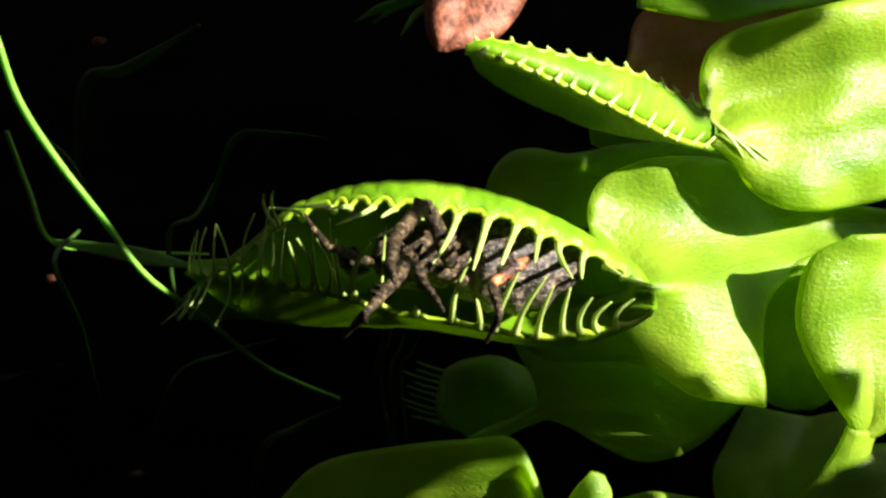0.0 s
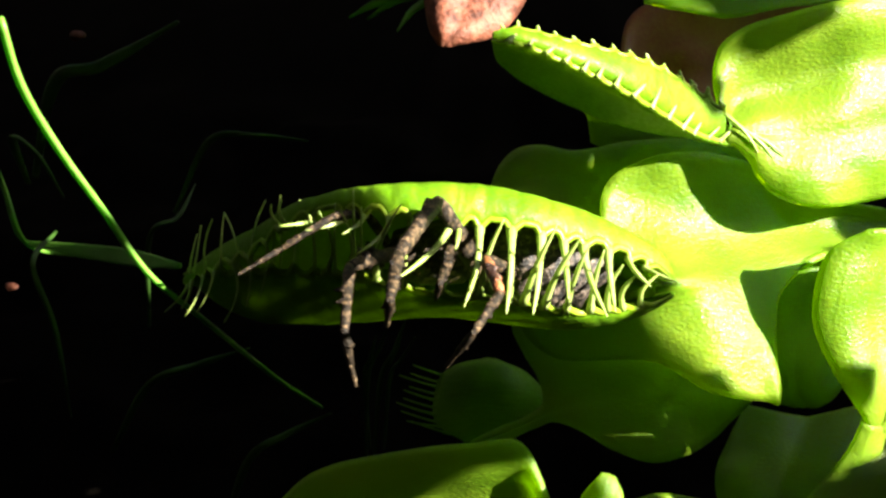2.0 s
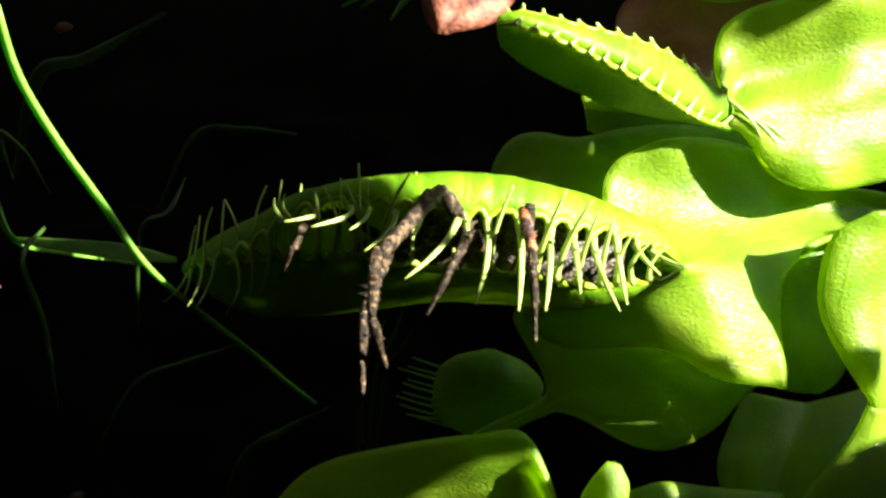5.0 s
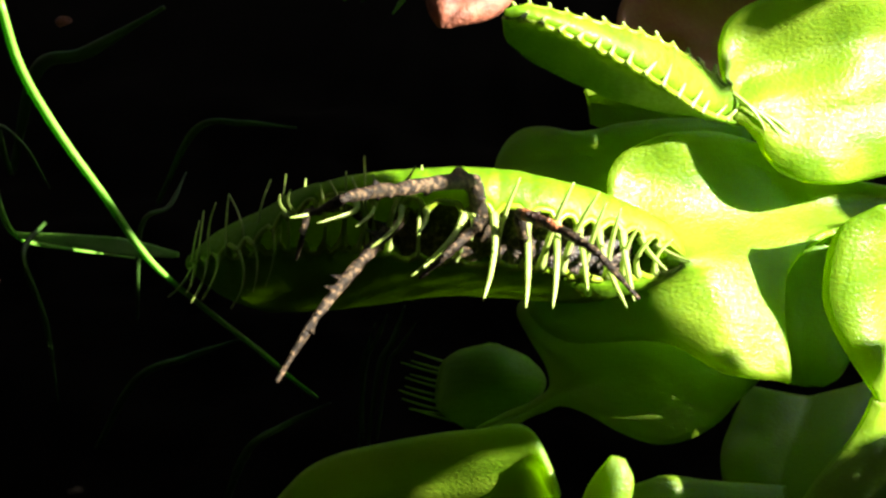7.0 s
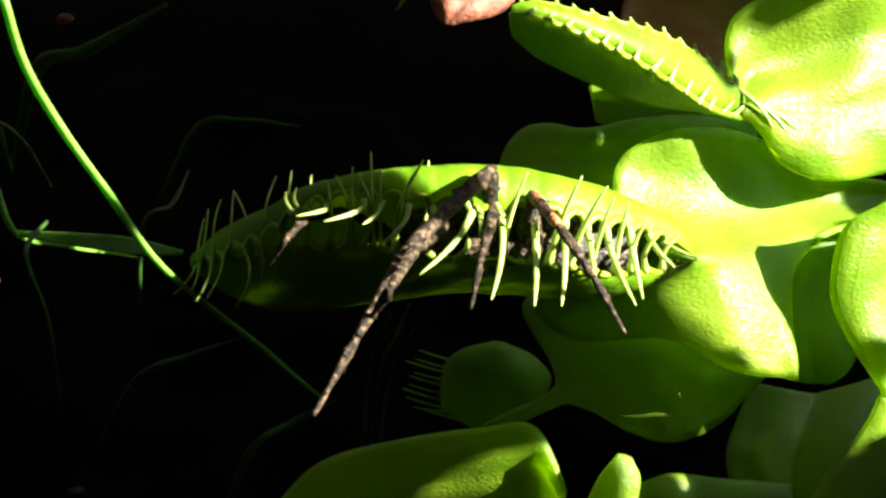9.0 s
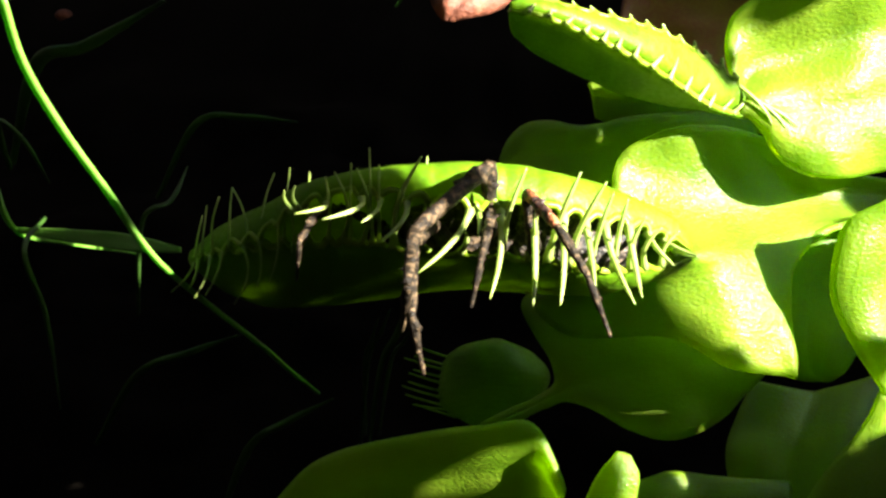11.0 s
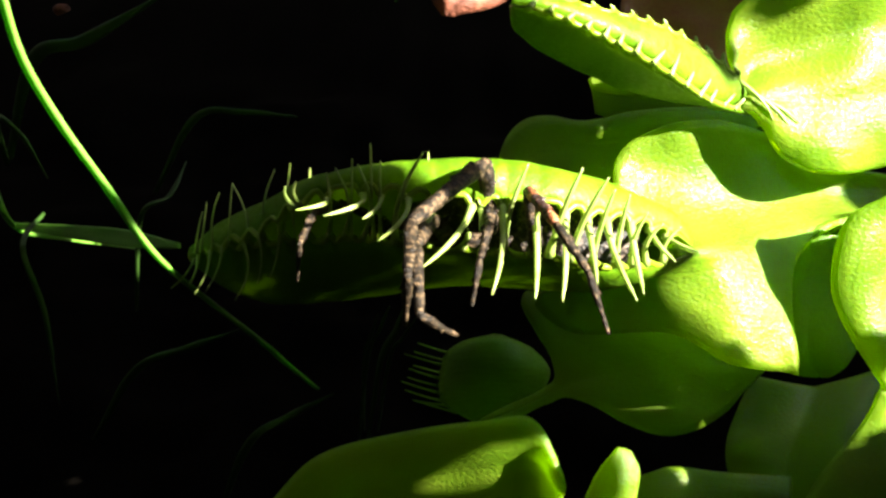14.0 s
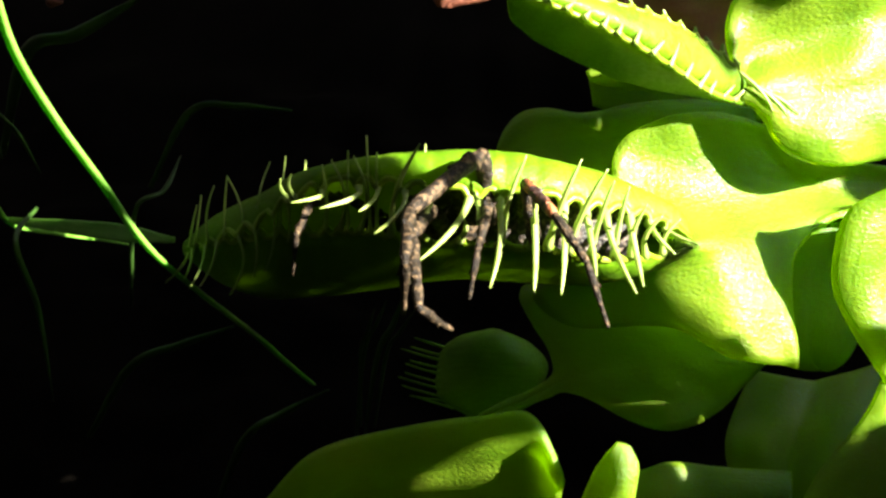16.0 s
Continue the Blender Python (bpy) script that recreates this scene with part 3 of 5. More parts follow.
# ---- round about ----
def strand(name, points, radii, mat, label, category, flat=0.5, sides=8):
    base = points[-1]
    v, f = tube([Vector(p) - Vector(base) for p in points], radii, sides, 40, flat)
    ob = new(name, mesh_of(name, v, f, mat))
    ob.matrix_world = Matrix.Translation(at(base)) @ SLOPE.to_4x4()
    return tagged(ob, label, category, kind="")


strand("grass", [(-27.7, 16.3, 14), (-27, 12.2, 12), (-25.3, 8.2, 9.5), (-23, 4, 6.5), (-20.6, -0.4, 3.5), (-18.3, -3.8, -3), (-13.8, -7.4, -3.5), (-13, -9.9, -12), (-12.5, -13.9, -30)], [0.5, 0.55, 0.5, 0.42, 0.4, 0.35], GRASS, "narrow bright green grass blade leaning past the trap", "grass")
strand("grass", [(-40, 11.9, -12), (-38.7, 6.6, -14), (-37.4, 1.9, -16), (-37.5, 0.9, -30), (-38.6, 0.3, -50), (-42.9, -0.3, -80)], [0.4, 0.45, 0.4, 0.3], GRASS, "thin grass blade, green in sun and dark below", "grass")
v, f = blade([(-37.4, 2.1, -16), (-32.1, 1.9, -14), (-26, 1.4, -11), (-21.2, 0.3, -8)], [(-37.4, 1.9, -16), (-32.1, 1.4, -14), (-26, 0.7, -11), (-21.2, 0.1, -8)], [(-37.4, 1.7, -16), (-32.1, 0.8, -14), (-26, 0, -11), (-21.2, -0.1, -8)], (-37.4, 1.9, -16), 0.1, 0.3)
thin = new("grass_leaf", mesh_of("grass_leaf", v, f, GRASS))
thin.matrix_world = Matrix.Translation(at((-37.4, 1.9, -16))) @ SLOPE.to_4x4()
tagged(thin, "narrow dim green grass leaf behind the trap tip", "grass")
v, f = blade([(-1.8, 28.5, -12), (-1.6, 24, -11), (-1, 20.5, -10), (-0.1, 18.8, -9.5)], [(3.1, 28.2, -11), (2.1, 23.7, -10), (1.2, 20.3, -9), (0.3, 18.7, -9.5)], [(9.2, 27.7, -11), (7.3, 23.5, -11), (4.9, 20.1, -10), (0.6, 18.7, -9.5)], (3.1, 28.2, -11), 1.0, 0.3, 0.9, 22)
dead = new("dead_leaf", mesh_of("dead_leaf", v, f, DEAD))
dead.matrix_world = Matrix.Translation(at((3.1, 28.2, -11))) @ SLOPE.to_4x4()
tagged(dead, "curled pinkish-brown dead leaf catching the sun", "leaf")

tuft = [([(-7.1, -10.5, -24), (-5.7, -7.4, -20), (-4.7, -5.2, -17)], 0.3), ([(-7.4, -10.5, -24), (-6.6, -8.2, -21), (-5.8, -6, -18)], 0.25), ([(-5.9, -10.8, -24), (-4.3, -7.6, -20), (-3.1, -4.4, -17)], 0.35),
        ([(-5, -10.5, -24), (-3.6, -8.2, -21), (-2.2, -6, -18)], 0.3), ([(-40.3, 18.4, -30), (-34.7, 20, -28), (-26.6, 24, -26)], 0.7), ([(-40.5, 11.8, -20), (-38.7, 10.2, -22), (-37.3, 6.5, -25)], 0.45),
        ([(-25.5, 13.1, -35), (-20.4, 13.7, -34), (-15, 13.3, -35)], 0.4), 
        ([(-27.3, 2.6, -20), (-24.7, 4.6, -20), (-23.6, 7.8, -22)], 0.4), ([(-17.6, -17.8, -20), (-14, -15.3, -19.5), (-9.9, -13.2, -19)], 0.42), ([(-32.8, -13.2, -40), (-27.2, -10.8, -40), (-21.8, -8.9, -40)], 0.5), ([(-35.2, 0, -12), (-35.3, -6, -18), (-37.2, -15.3, -28)], 0.28)]
# tufts far back wear the darkened grass colour in place of shade
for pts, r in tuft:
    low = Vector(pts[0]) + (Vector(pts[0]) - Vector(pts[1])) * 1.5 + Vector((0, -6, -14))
    strand("grass", [pts[-1], pts[1], pts[0], low], [r * 0.3, r, r, r * 0.6], SHADED_GRASS, "thin grass growing out of the peat, coloured dark for the deep shade", "grass")
for a, b in (((-8.5, 22.5, -16), (-3.4, 24.2, -15)), ((-6.8, 22.4, -16), (-2.4, 24.5, -15)), ((-4.1, 21.1, -15), (-1.5, 23.7, -14))):
    a, b = Vector(a), Vector(b)
    strand("grass", [a, a.lerp(b, 0.5) + Vector((0, 0.4, 0)), b, b * 2 - a, b + Vector((14, 10, -30))], [0.12, 0.42, 0.5, 0.45, 0.4], GRASS, "short grass blades dim in the shade beside a dead leaf", "grass")
for p, r in (((-33.7, 21, -18), 0.8), ((-48.3, -2.7, -40), 0.8)):
    v, f = blade([(-r, 0, 0), (-0.5 * r, 0.5 * r, 0.2), (0.6 * r, 0.5 * r, 0), (r, 0.1, 0)], [(-r, 0, 0), (-0.4 * r, 0, 0.3), (0.5 * r, 0, 0.1), (r, 0, 0)], [(-r, 0, 0), (-0.5 * r, -0.6 * r, 0), (0.5 * r, -0.4 * r, 0.2), (r, -0.1, 0)], (0, 0, 0), 0.2, 0.2, 0.3, 31, 10, 7)
    bit = new("dead_leaf", mesh_of("dead_leaf", v, f, DEAD))
    bit.matrix_world = Matrix.Translation(at(p)) @ SLOPE.to_4x4()
    tagged(bit, "small curled brown leaf scrap among dark grass", "leaf")

# ---- added shade, out of view ----
# invented plant outside the view; its leaves are cut to the shade wanted
shade_root = anchor("added_shade_plant", (300, -160, -60), "added dark-leaved plant, unseen, that shapes the shade on the flytrap", "plant", turn=False)
shade_root.location = (0.33, -0.02, 0)


def shade_sheet(outline, lift):
    """A broad dark leaf added out of view towards the sun; its outline shapes the shade, the sun comes in past its
    edges.
    """
    way = SUN_DIP * (lift / SUN_DIP.z)
    ring = []
    for a, b in zip(outline, outline[1:] + outline[:1]):
        a, b = Vector((*a, 0)), Vector((*b, 0))
        steps = max(1, min(12, int((b - a).length / 2)))
        for k in range(steps):
            p = a.lerp(b, k / steps)
            ring.append(p + way + Vector((noise.noise(p * 0.4), noise.noise(p * 0.4 + Vector((9, 0, 0))), 0)) * 0.2)
    mid = sum(ring, Vector()) / len(ring)
    n = len(ring)
    v = [at(p) - shade_root.location for p in ring] + [at(p + Vector((0, 0, 0.8))) - shade_root.location for p in ring]
    f = [tuple(range(n)), tuple(range(2 * n - 1, n - 1, -1))] + [(k, (k + 1) % n, n + (k + 1) % n, n + k) for k in range(n)]
    data = mesh_of("leaf", v, f, SHADE_LEAF)
    data.polygons.foreach_set("use_smooth", [False] * len(data.polygons))
    part("leaf", data, shade_root)
    away = Vector((mid.x - way.x - 8, mid.y - way.y, 0)).normalized()
    tip = at(mid) - shade_root.location
    bend = at(mid + away * 90 + SUN_DIP * 30) - shade_root.location
    foot = at(mid + away * 240) - shade_root.location
    foot.z = 0
    v, f = tube([p / MM for p in (foot, bend, tip)], [1.6, 1.2, 0.8], 8, 24)
    part("stalk", mesh_of("stalk", v, f, SHADE_LEAF), shade_root)


shade_sheet([(-60, 300), (-60, 12.5), (-14, 12.5), (-10, 13.5), (0, 13), (8, 13.5), (11, 16), (11.5, 30), (30, 31), (31, 26.5), (34, 24), (46, 24.5), (120, 48), (380, 110), (380, 300)], 56)
shade_sheet([(-16.8, -1), (-17, 3.5), (-21, 4.5), (-21, -6), (-15.6, -6), (-15.6, -3)], 52)
shade_sheet([(14.5, 17), (14.5, 13.7), (17, 13.5), (19, 13.3), (21, 12.9), (22.5, 12.6), (24.4, 13.2), (25.6, 16), (24, 17)], 53)
shade_sheet([(-22, 12.6), (-22, 5), (-14, 3.4), (-4, 3.5), (6, 3.2), (12, 3), (16.5, 5.2), (8, 6.2), (0, 6), (-8, 6.6), (-10.2, 8.2), (-12.5, 8.6), (-13, 12.6)], 57)
shade_sheet([(28, 23), (27, 19), (29, 18.5), (32.5, 20.5), (33, 24)], 54)
shade_sheet([(8, -7), (11, -2.6), (12.5, -1.2), (16.8, -1.6), (18.2, -3), (20, -5), (22.8, -8.05), (31.2, -8.05), (31.7, -6.2), (35.5, -6), (33.8, -11.3), (27, -11.3), (24, -9.9), (17, -10.7), (14.5, -10.4)], 50)
shade_sheet([(-3, -25), (-3, -9), (3, -7), (8, -6.5), (14.5, -9.6), (16.3, -9.9), (17.2, -11.6), (18.2, -12.8), (22, -12.9), (21.5, -17), (15, -25)], 48)
shade_sheet([(24, -40), (25.5, -16.5), (26.3, -11.8), (33, -11), (35.2, -12), (35, -15), (33, -40)], 51)
shade_sheet([(380, -60), (41.5, -40), (42, -2), (43, 3), (50, 5.5), (51, 12), (46, 16), (46, 25), (120, 50), (380, 112)], 53.5)
shade_sheet([(41.5, -41), (33, -41), (35.3, -15.5), (37.6, -12.2), (41.5, -11)], 47)
shade_sheet([(-520, -330), (-55, -330), (-55, 300), (-520, 300)], 112)
shade_sheet([(380, -61), (20, -45), (-55, -30), (-55, -330), (380, -330), (380, -62)], 108)


# ---- added walls, out of view ----
def wall(name, centre, size, label):
    bm = bmesh.new()
    bmesh.ops.create_cube(bm, size=1.0)
    bmesh.ops.scale(bm, vec=size, verts=bm.verts)
    bmesh.ops.bevel(bm, geom=bm.edges[:], offset=0.004, segments=2, affect="EDGES")
    data = bpy.data.meshes.new(name)
    bm.to_mesh(data)
    bm.free()
    data.materials.append(SHADE_TIMBER)
    ob = new(name, data)
    ob.location = centre
    return tagged(ob, label, "wall", kind="structure")


# unseen walls added round the plants to shut out low sky
wall("shade_wall_north", (0.11, 0.34, 0.26), (1.09, 0.03, 0.54), "added dark timber wall, unseen, keeping sky light off the plants")
wall("shade_wall_south", (0.11, -0.40, 0.27), (1.09, 0.03, 0.56), "added dark timber wall, unseen, keeping sky light off the plants")
wall("shade_wall_west", (-0.42, -0.03, 0.2), (0.03, 0.70, 0.42), "added dark timber wall, unseen, keeping sky light off the plants")
wall("shade_wall_east", (0.64, -0.03, 0.1), (0.03, 0.70, 0.22), "added dark timber wall, unseen, keeping sky light off the plants")


# how far each lobe still stands open, in degrees
LOBE_OPEN = [(0.0, 25), (0.5, 23), (1.0, 18), (1.5, 11), (2.0, 5.5), (2.5, 3), (4.0, 1.5), (7.0, 0.7), (12.0, 0), (16.0, 0)]
LOBE_DROP = [(0.0, 12), (0.5, 11), (1.0, 9), (1.5, 7), (2.0, 5.5), (2.5, 4), (4.0, 2), (7.0, 1), (12.0, 0), (16.0, 0)]


def motions():
    walk(abdomen, [(t, pose(x * MM, y * MM, -0.4 * MM)) for t, x, y in ((0, 0.1, 0.9), (1.0, 0.4, 0.9), (2.5, 1.6, 0.8), (4.0, 1.8, 0.6), (16.0, 1.8, 0.5))])
    walk(sprung.lobes[0], [(t, pose(0, -0.000165 * a, 0, -a)) for t, a in LOBE_OPEN])
    walk(sprung.lobes[1], [(t, pose(0, 0.00004 * a, 0, a, 0, -0.25 * a)) for t, a in LOBE_DROP])
    walk(leg_a["femur"], [(0, limb(3.5, 1.1, 7.7, 2.2, 5.2, 11.5)), (0.5, limb(3.4, 1.1, 7.7, 2.3, 5.2, 11.5)), (1, limb(3.3, 1.0, 7.6, 2.3, 5.0, 11.7)), (1.5, limb(3.3, 1.0, 7.6, 1.7, 4.7, 11.9)), (2, limb(3.3, 1.0, 7.6, 1.1, 4.8, 11.5)), (2.5, limb(3.2, 1.0, 7.6, -0.9, 4.8, 9.0)), (3, limb(3.2, 1.0, 7.6, -1.8, 2.8, 9.7)), (3.5, limb(3.2, 1.0, 7.6, -0.9, 4.5, 9.8)), (4, limb(3.2, 1.0, 7.6, -0.7, 3.0, 11.5)), (4.2, limb(3.2, 1.0, 7.6, 0.6, 4.4, 11.6)), (6.3, limb(3.1, 1.0, 7.6, 0.8, 4.9, 11.1)), (6.5, limb(3.1, 1.0, 7.6, 2.5, 5.4, 11.3)), (7, limb(3.1, 1.0, 7.6, 2.5, 4.9, 11.7)), (7.5, limb(3.1, 1.0, 7.6, 1.1, 3.1, 12.5)), (8, limb(3.1, 1.0, 7.6, 1.8, 4.6, 11.9)), (8.5, limb(3.1, 1.0, 7.6, 3.0, 5.5, 11.2)), (9, limb(3.1, 1.0, 7.6, 3.1, 5.4, 11.2)), (9.2, limb(3.1, 1.0, 7.6, 2.8, 5.5, 11.2)), (11.3, limb(3.1, 1.0, 7.6, 3.1, 5.5, 11.1)), (12.5, limb(3.1, 1.0, 7.5, 2.8, 5.4, 11.2)), (16, limb(3.1, 1.0, 7.5, 2.7, 5.5, 11.1))])
    walk(leg_a["tibia"], [(0, limb(2.2, 5.2, 11.5, 1.4, 3.0, 19.5)), (0.5, limb(2.3, 5.2, 11.5, 1.4, 2.8, 19.5)), (1, limb(2.3, 5.0, 11.7, 1.1, 2.7, 19.7)), (1.5, limb(1.7, 4.7, 11.9, 0.5, 2.2, 19.7)), (2, limb(1.1, 4.8, 11.5, -0.9, 1.2, 18.7)), (2.5, limb(-0.9, 4.8, 9.0, -1.8, 1.4, 16.5)), (3, limb(-1.8, 2.8, 9.7, -3.6, -0.9, 17.0)), (3.5, limb(-0.9, 4.5, 9.8, -1.2, -0.1, 16.9)), (4, limb(-0.7, 3.0, 11.5, -2.1, -0.2, 19.0)), (4.2, limb(0.6, 4.4, 11.6, -3.2, 0.8, 18.1)), (6.3, limb(0.8, 4.9, 11.1, -2.0, 0.2, 17.3)), (6.5, limb(2.5, 5.4, 11.3, -1.8, 1.6, 17.4)), (7, limb(2.5, 4.9, 11.7, -2.3, 3.9, 18.5)), (7.5, limb(1.1, 3.1, 12.5, -1.8, -0.3, 19.6)), (8, limb(1.8, 4.6, 11.9, -2.4, -0.7, 16.8)), (8.5, limb(3.0, 5.5, 11.2, -2.8, -0.4, 11.4)), (9, limb(3.1, 5.4, 11.2, -2.2, 0.3, 15.0)), (9.2, limb(2.8, 5.5, 11.2, -2.9, -0.5, 12.2)), (11.3, limb(3.1, 5.5, 11.1, -1.6, 1.4, 16.5)), (12.5, limb(2.8, 5.4, 11.2, -2.0, 1.4, 16.7)), (16, limb(2.7, 5.5, 11.1, -1.9, 1.7, 16.9))])
    walk(leg_a["metatarsus"], [(0, limb(1.4, 3.0, 19.5, 2.2, 1.4, 26.1)), (0.5, limb(1.4, 2.8, 19.5, 1.6, 1.2, 26.1)), (1, limb(1.1, 2.7, 19.7, 0.7, 1.0, 26.3)), (1.5, limb(0.5, 2.2, 19.7, 0.1, 0.1, 26.1)), (2, limb(-0.9, 1.2, 18.7, -0.8, -1.3, 25.1)), (2.5, limb(-1.8, 1.4, 16.5, -1.0, -2.0, 22.4)), (3, limb(-3.6, -0.9, 17.0, -3.3, -4.4, 22.8)), (3.5, limb(-1.2, -0.1, 16.9, -0.9, -3.6, 22.6)), (4, limb(-2.1, -0.2, 19.0, -2.2, -4.0, 24.7)), (4.2, limb(-3.2, 0.8, 18.1, -3.0, -2.7, 23.8)), (6.3, limb(-2.0, 0.2, 17.3, -2.7, -4.7, 22.0)), (6.5, limb(-1.8, 1.6, 17.4, -3.2, -3.4, 21.6)), (7, limb(-2.3, 3.9, 18.5, -4.8, 3.1, 24.8)), (7.5, limb(-1.8, -0.3, 19.6, -3.7, -5.0, 24.1)), (8, limb(-2.4, -0.7, 16.8, -5.1, -5.3, 21.1)), (8.5, limb(-2.8, -0.4, 11.4, -6.6, -6.0, 12.2)), (9, limb(-2.2, 0.3, 15.0, -5.1, -5.0, 18.3)), (9.2, limb(-2.9, -0.5, 12.2, -4.6, -5.5, 16.3)), (11.3, limb(-1.6, 1.4, 16.5, -1.8, -1.7, 22.6)), (12.5, limb(-2.0, 1.4, 16.7, -2.0, -1.6, 22.9)), (16, limb(-1.9, 1.7, 16.9, -2.0, -1.1, 23.0))])
    walk(leg_a["tarsus"], [(0, limb(2.2, 1.4, 26.1, 3.3, 0.7, 31.1)), (0.5, limb(1.6, 1.2, 26.1, 2.6, 0.5, 31.1)), (1, limb(0.7, 1.0, 26.3, 1.8, 0.3, 31.3)), (1.5, limb(0.1, 0.1, 26.1, -1.0, -1.5, 21.2)), (2, limb(-0.8, -1.3, 25.1, -1.4, -3.1, 20.1)), (2.5, limb(-1.0, -2.0, 22.4, 0.4, -4.9, 18.2)), (3, limb(-3.3, -4.4, 22.8, -3.2, -7.4, 18.6)), (3.5, limb(-0.9, -3.6, 22.6, 0.4, -7.5, 19.3)), (4, limb(-2.2, -4.0, 24.7, -1.8, -7.8, 21.1)), (4.2, limb(-3.0, -2.7, 23.8, -2.7, -5.7, 19.5)), (6.3, limb(-2.7, -4.7, 22.0, -1.7, -8.3, 18.3)), (6.5, limb(-3.2, -3.4, 21.6, -3.5, -8.5, 22.4)), (7, limb(-4.8, 3.1, 24.8, -7.2, 2.4, 20.2)), (7.5, limb(-3.7, -5.0, 24.1, -6.1, -9.6, 25.0)), (8, limb(-5.1, -5.3, 21.1, -7.9, -9.5, 19.6)), (8.5, limb(-6.6, -6.0, 12.2, -8.8, -10.6, 13.1)), (9, limb(-5.1, -5.0, 18.3, -7.6, -9.5, 19.2)), (9.2, limb(-4.6, -5.5, 16.3, -5.6, -10.7, 17.2)), (11.3, limb(-1.8, -1.7, 22.6, -2.3, -4.3, 17.9)), (12.5, limb(-2.0, -1.6, 22.9, -2.4, -4.5, 18.5)), (16, limb(-2.0, -1.1, 23.0, -2.2, -4.3, 18.9))])
    walk(leg_b["femur"], [(0, limb(0.5, 0.2, 4.6, 0.7, 1.8, 8.9)), (0.5, limb(0.5, 0.2, 4.6, 1.3, 1.2, 9.0)), (1, limb(0.5, 0.2, 4.6, 1.7, 1.4, 8.9)), (1.5, limb(0.5, 0.2, 4.6, 0.5, 0.7, 9.2)), (2, limb(0.5, 0.2, 4.6, -1.9, 1.3, 8.3)), (2.5, limb(0.5, 0.2, 4.6, -2.6, 1.5, 7.8)), (3, limb(0.5, 0.2, 4.6, -2.3, 1.7, 8.0)), (3.5, limb(0.5, 0.2, 4.6, -2.7, 1.1, 7.8)), (4, limb(0.5, 0.2, 4.6, -2.4, 1.3, 8.0)), (4.2, limb(0.5, 0.2, 4.6, -2.4, 1.7, 7.8)), (6.3, limb(0.5, 0.2, 4.6, -1.8, 2.1, 8.1)), (6.5, limb(0.5, 0.2, 4.6, -1.0, 2.1, 8.5)), (7, limb(0.5, 0.2, 4.6, -2.1, 3.0, 7.1)), (7.5, limb(0.5, 0.2, 4.6, 0.4, 2.7, 8.4)), (8, limb(0.5, 0.2, 4.6, 0.3, 1.9, 8.9)), (8.5, limb(0.5, 0.2, 4.6, 0.2, 1.9, 8.9)), (9, limb(0.5, 0.2, 4.6, 0.2, 1.8, 8.9)), (9.2, limb(0.5, 0.2, 4.6, 0.2, 1.8, 8.9)), (11.3, limb(0.5, 0.2, 4.6, -0.5, 1.7, 8.9)), (12.5, limb(0.5, 0.2, 4.6, -0.5, 1.7, 8.8)), (14.5, limb(0.5, 0.2, 4.6, -0.7, 1.9, 8.7)), (16, limb(0.5, 0.2, 4.6, -0.6, 2.0, 8.7))])
    walk(leg_b["tibia"], [(0, limb(0.7, 1.8, 8.9, 0.9, 0.2, 15.2)), (0.5, limb(1.3, 1.2, 9.0, 0.7, -1.0, 15.1)), (1, limb(1.7, 1.4, 8.9, 0.2, -1.0, 14.7)), (1.5, limb(0.5, 0.7, 9.2, -3.6, -1.1, 13.9)), (2, limb(-1.9, 1.3, 8.3, -4.4, 0.4, 14.3)), (2.5, limb(-2.6, 1.5, 7.8, -4.1, 0.6, 14.0)), (3, limb(-2.3, 1.7, 8.0, -4.0, 0.1, 14.0)), (3.5, limb(-2.7, 1.1, 7.8, -4.5, -0.8, 13.7)), (4, limb(-2.4, 1.3, 8.0, -4.8, -0.6, 13.7)), (4.2, limb(-2.4, 1.7, 7.8, -4.2, -1.0, 13.5)), (6.3, limb(-1.8, 2.1, 8.1, -2.3, -0.9, 13.8)), (6.5, limb(-1.0, 2.1, 8.5, -1.9, 0.1, 14.6)), (7, limb(-2.1, 3.0, 7.1, -4.8, -0.3, 12.0)), (7.5, limb(0.4, 2.7, 8.4, -0.5, -1.0, 13.6)), (8, limb(0.3, 1.9, 8.9, -1.5, -0.7, 14.5)), (8.5, limb(0.2, 1.9, 8.9, -1.9, -0.0, 14.7)), (9, limb(0.2, 1.8, 8.9, -1.7, 0.3, 14.9)), (9.2, limb(0.2, 1.8, 8.9, -1.7, 0.3, 14.9)), (11.3, limb(-0.5, 1.7, 8.9, -1.8, 0.5, 15.1)), (12.5, limb(-0.5, 1.7, 8.8, -1.7, 0.4, 15.1)), (14.5, limb(-0.7, 1.9, 8.7, -1.7, 0.2, 14.9)), (16, limb(-0.6, 2.0, 8.7, -1.8, 0.3, 14.9))])
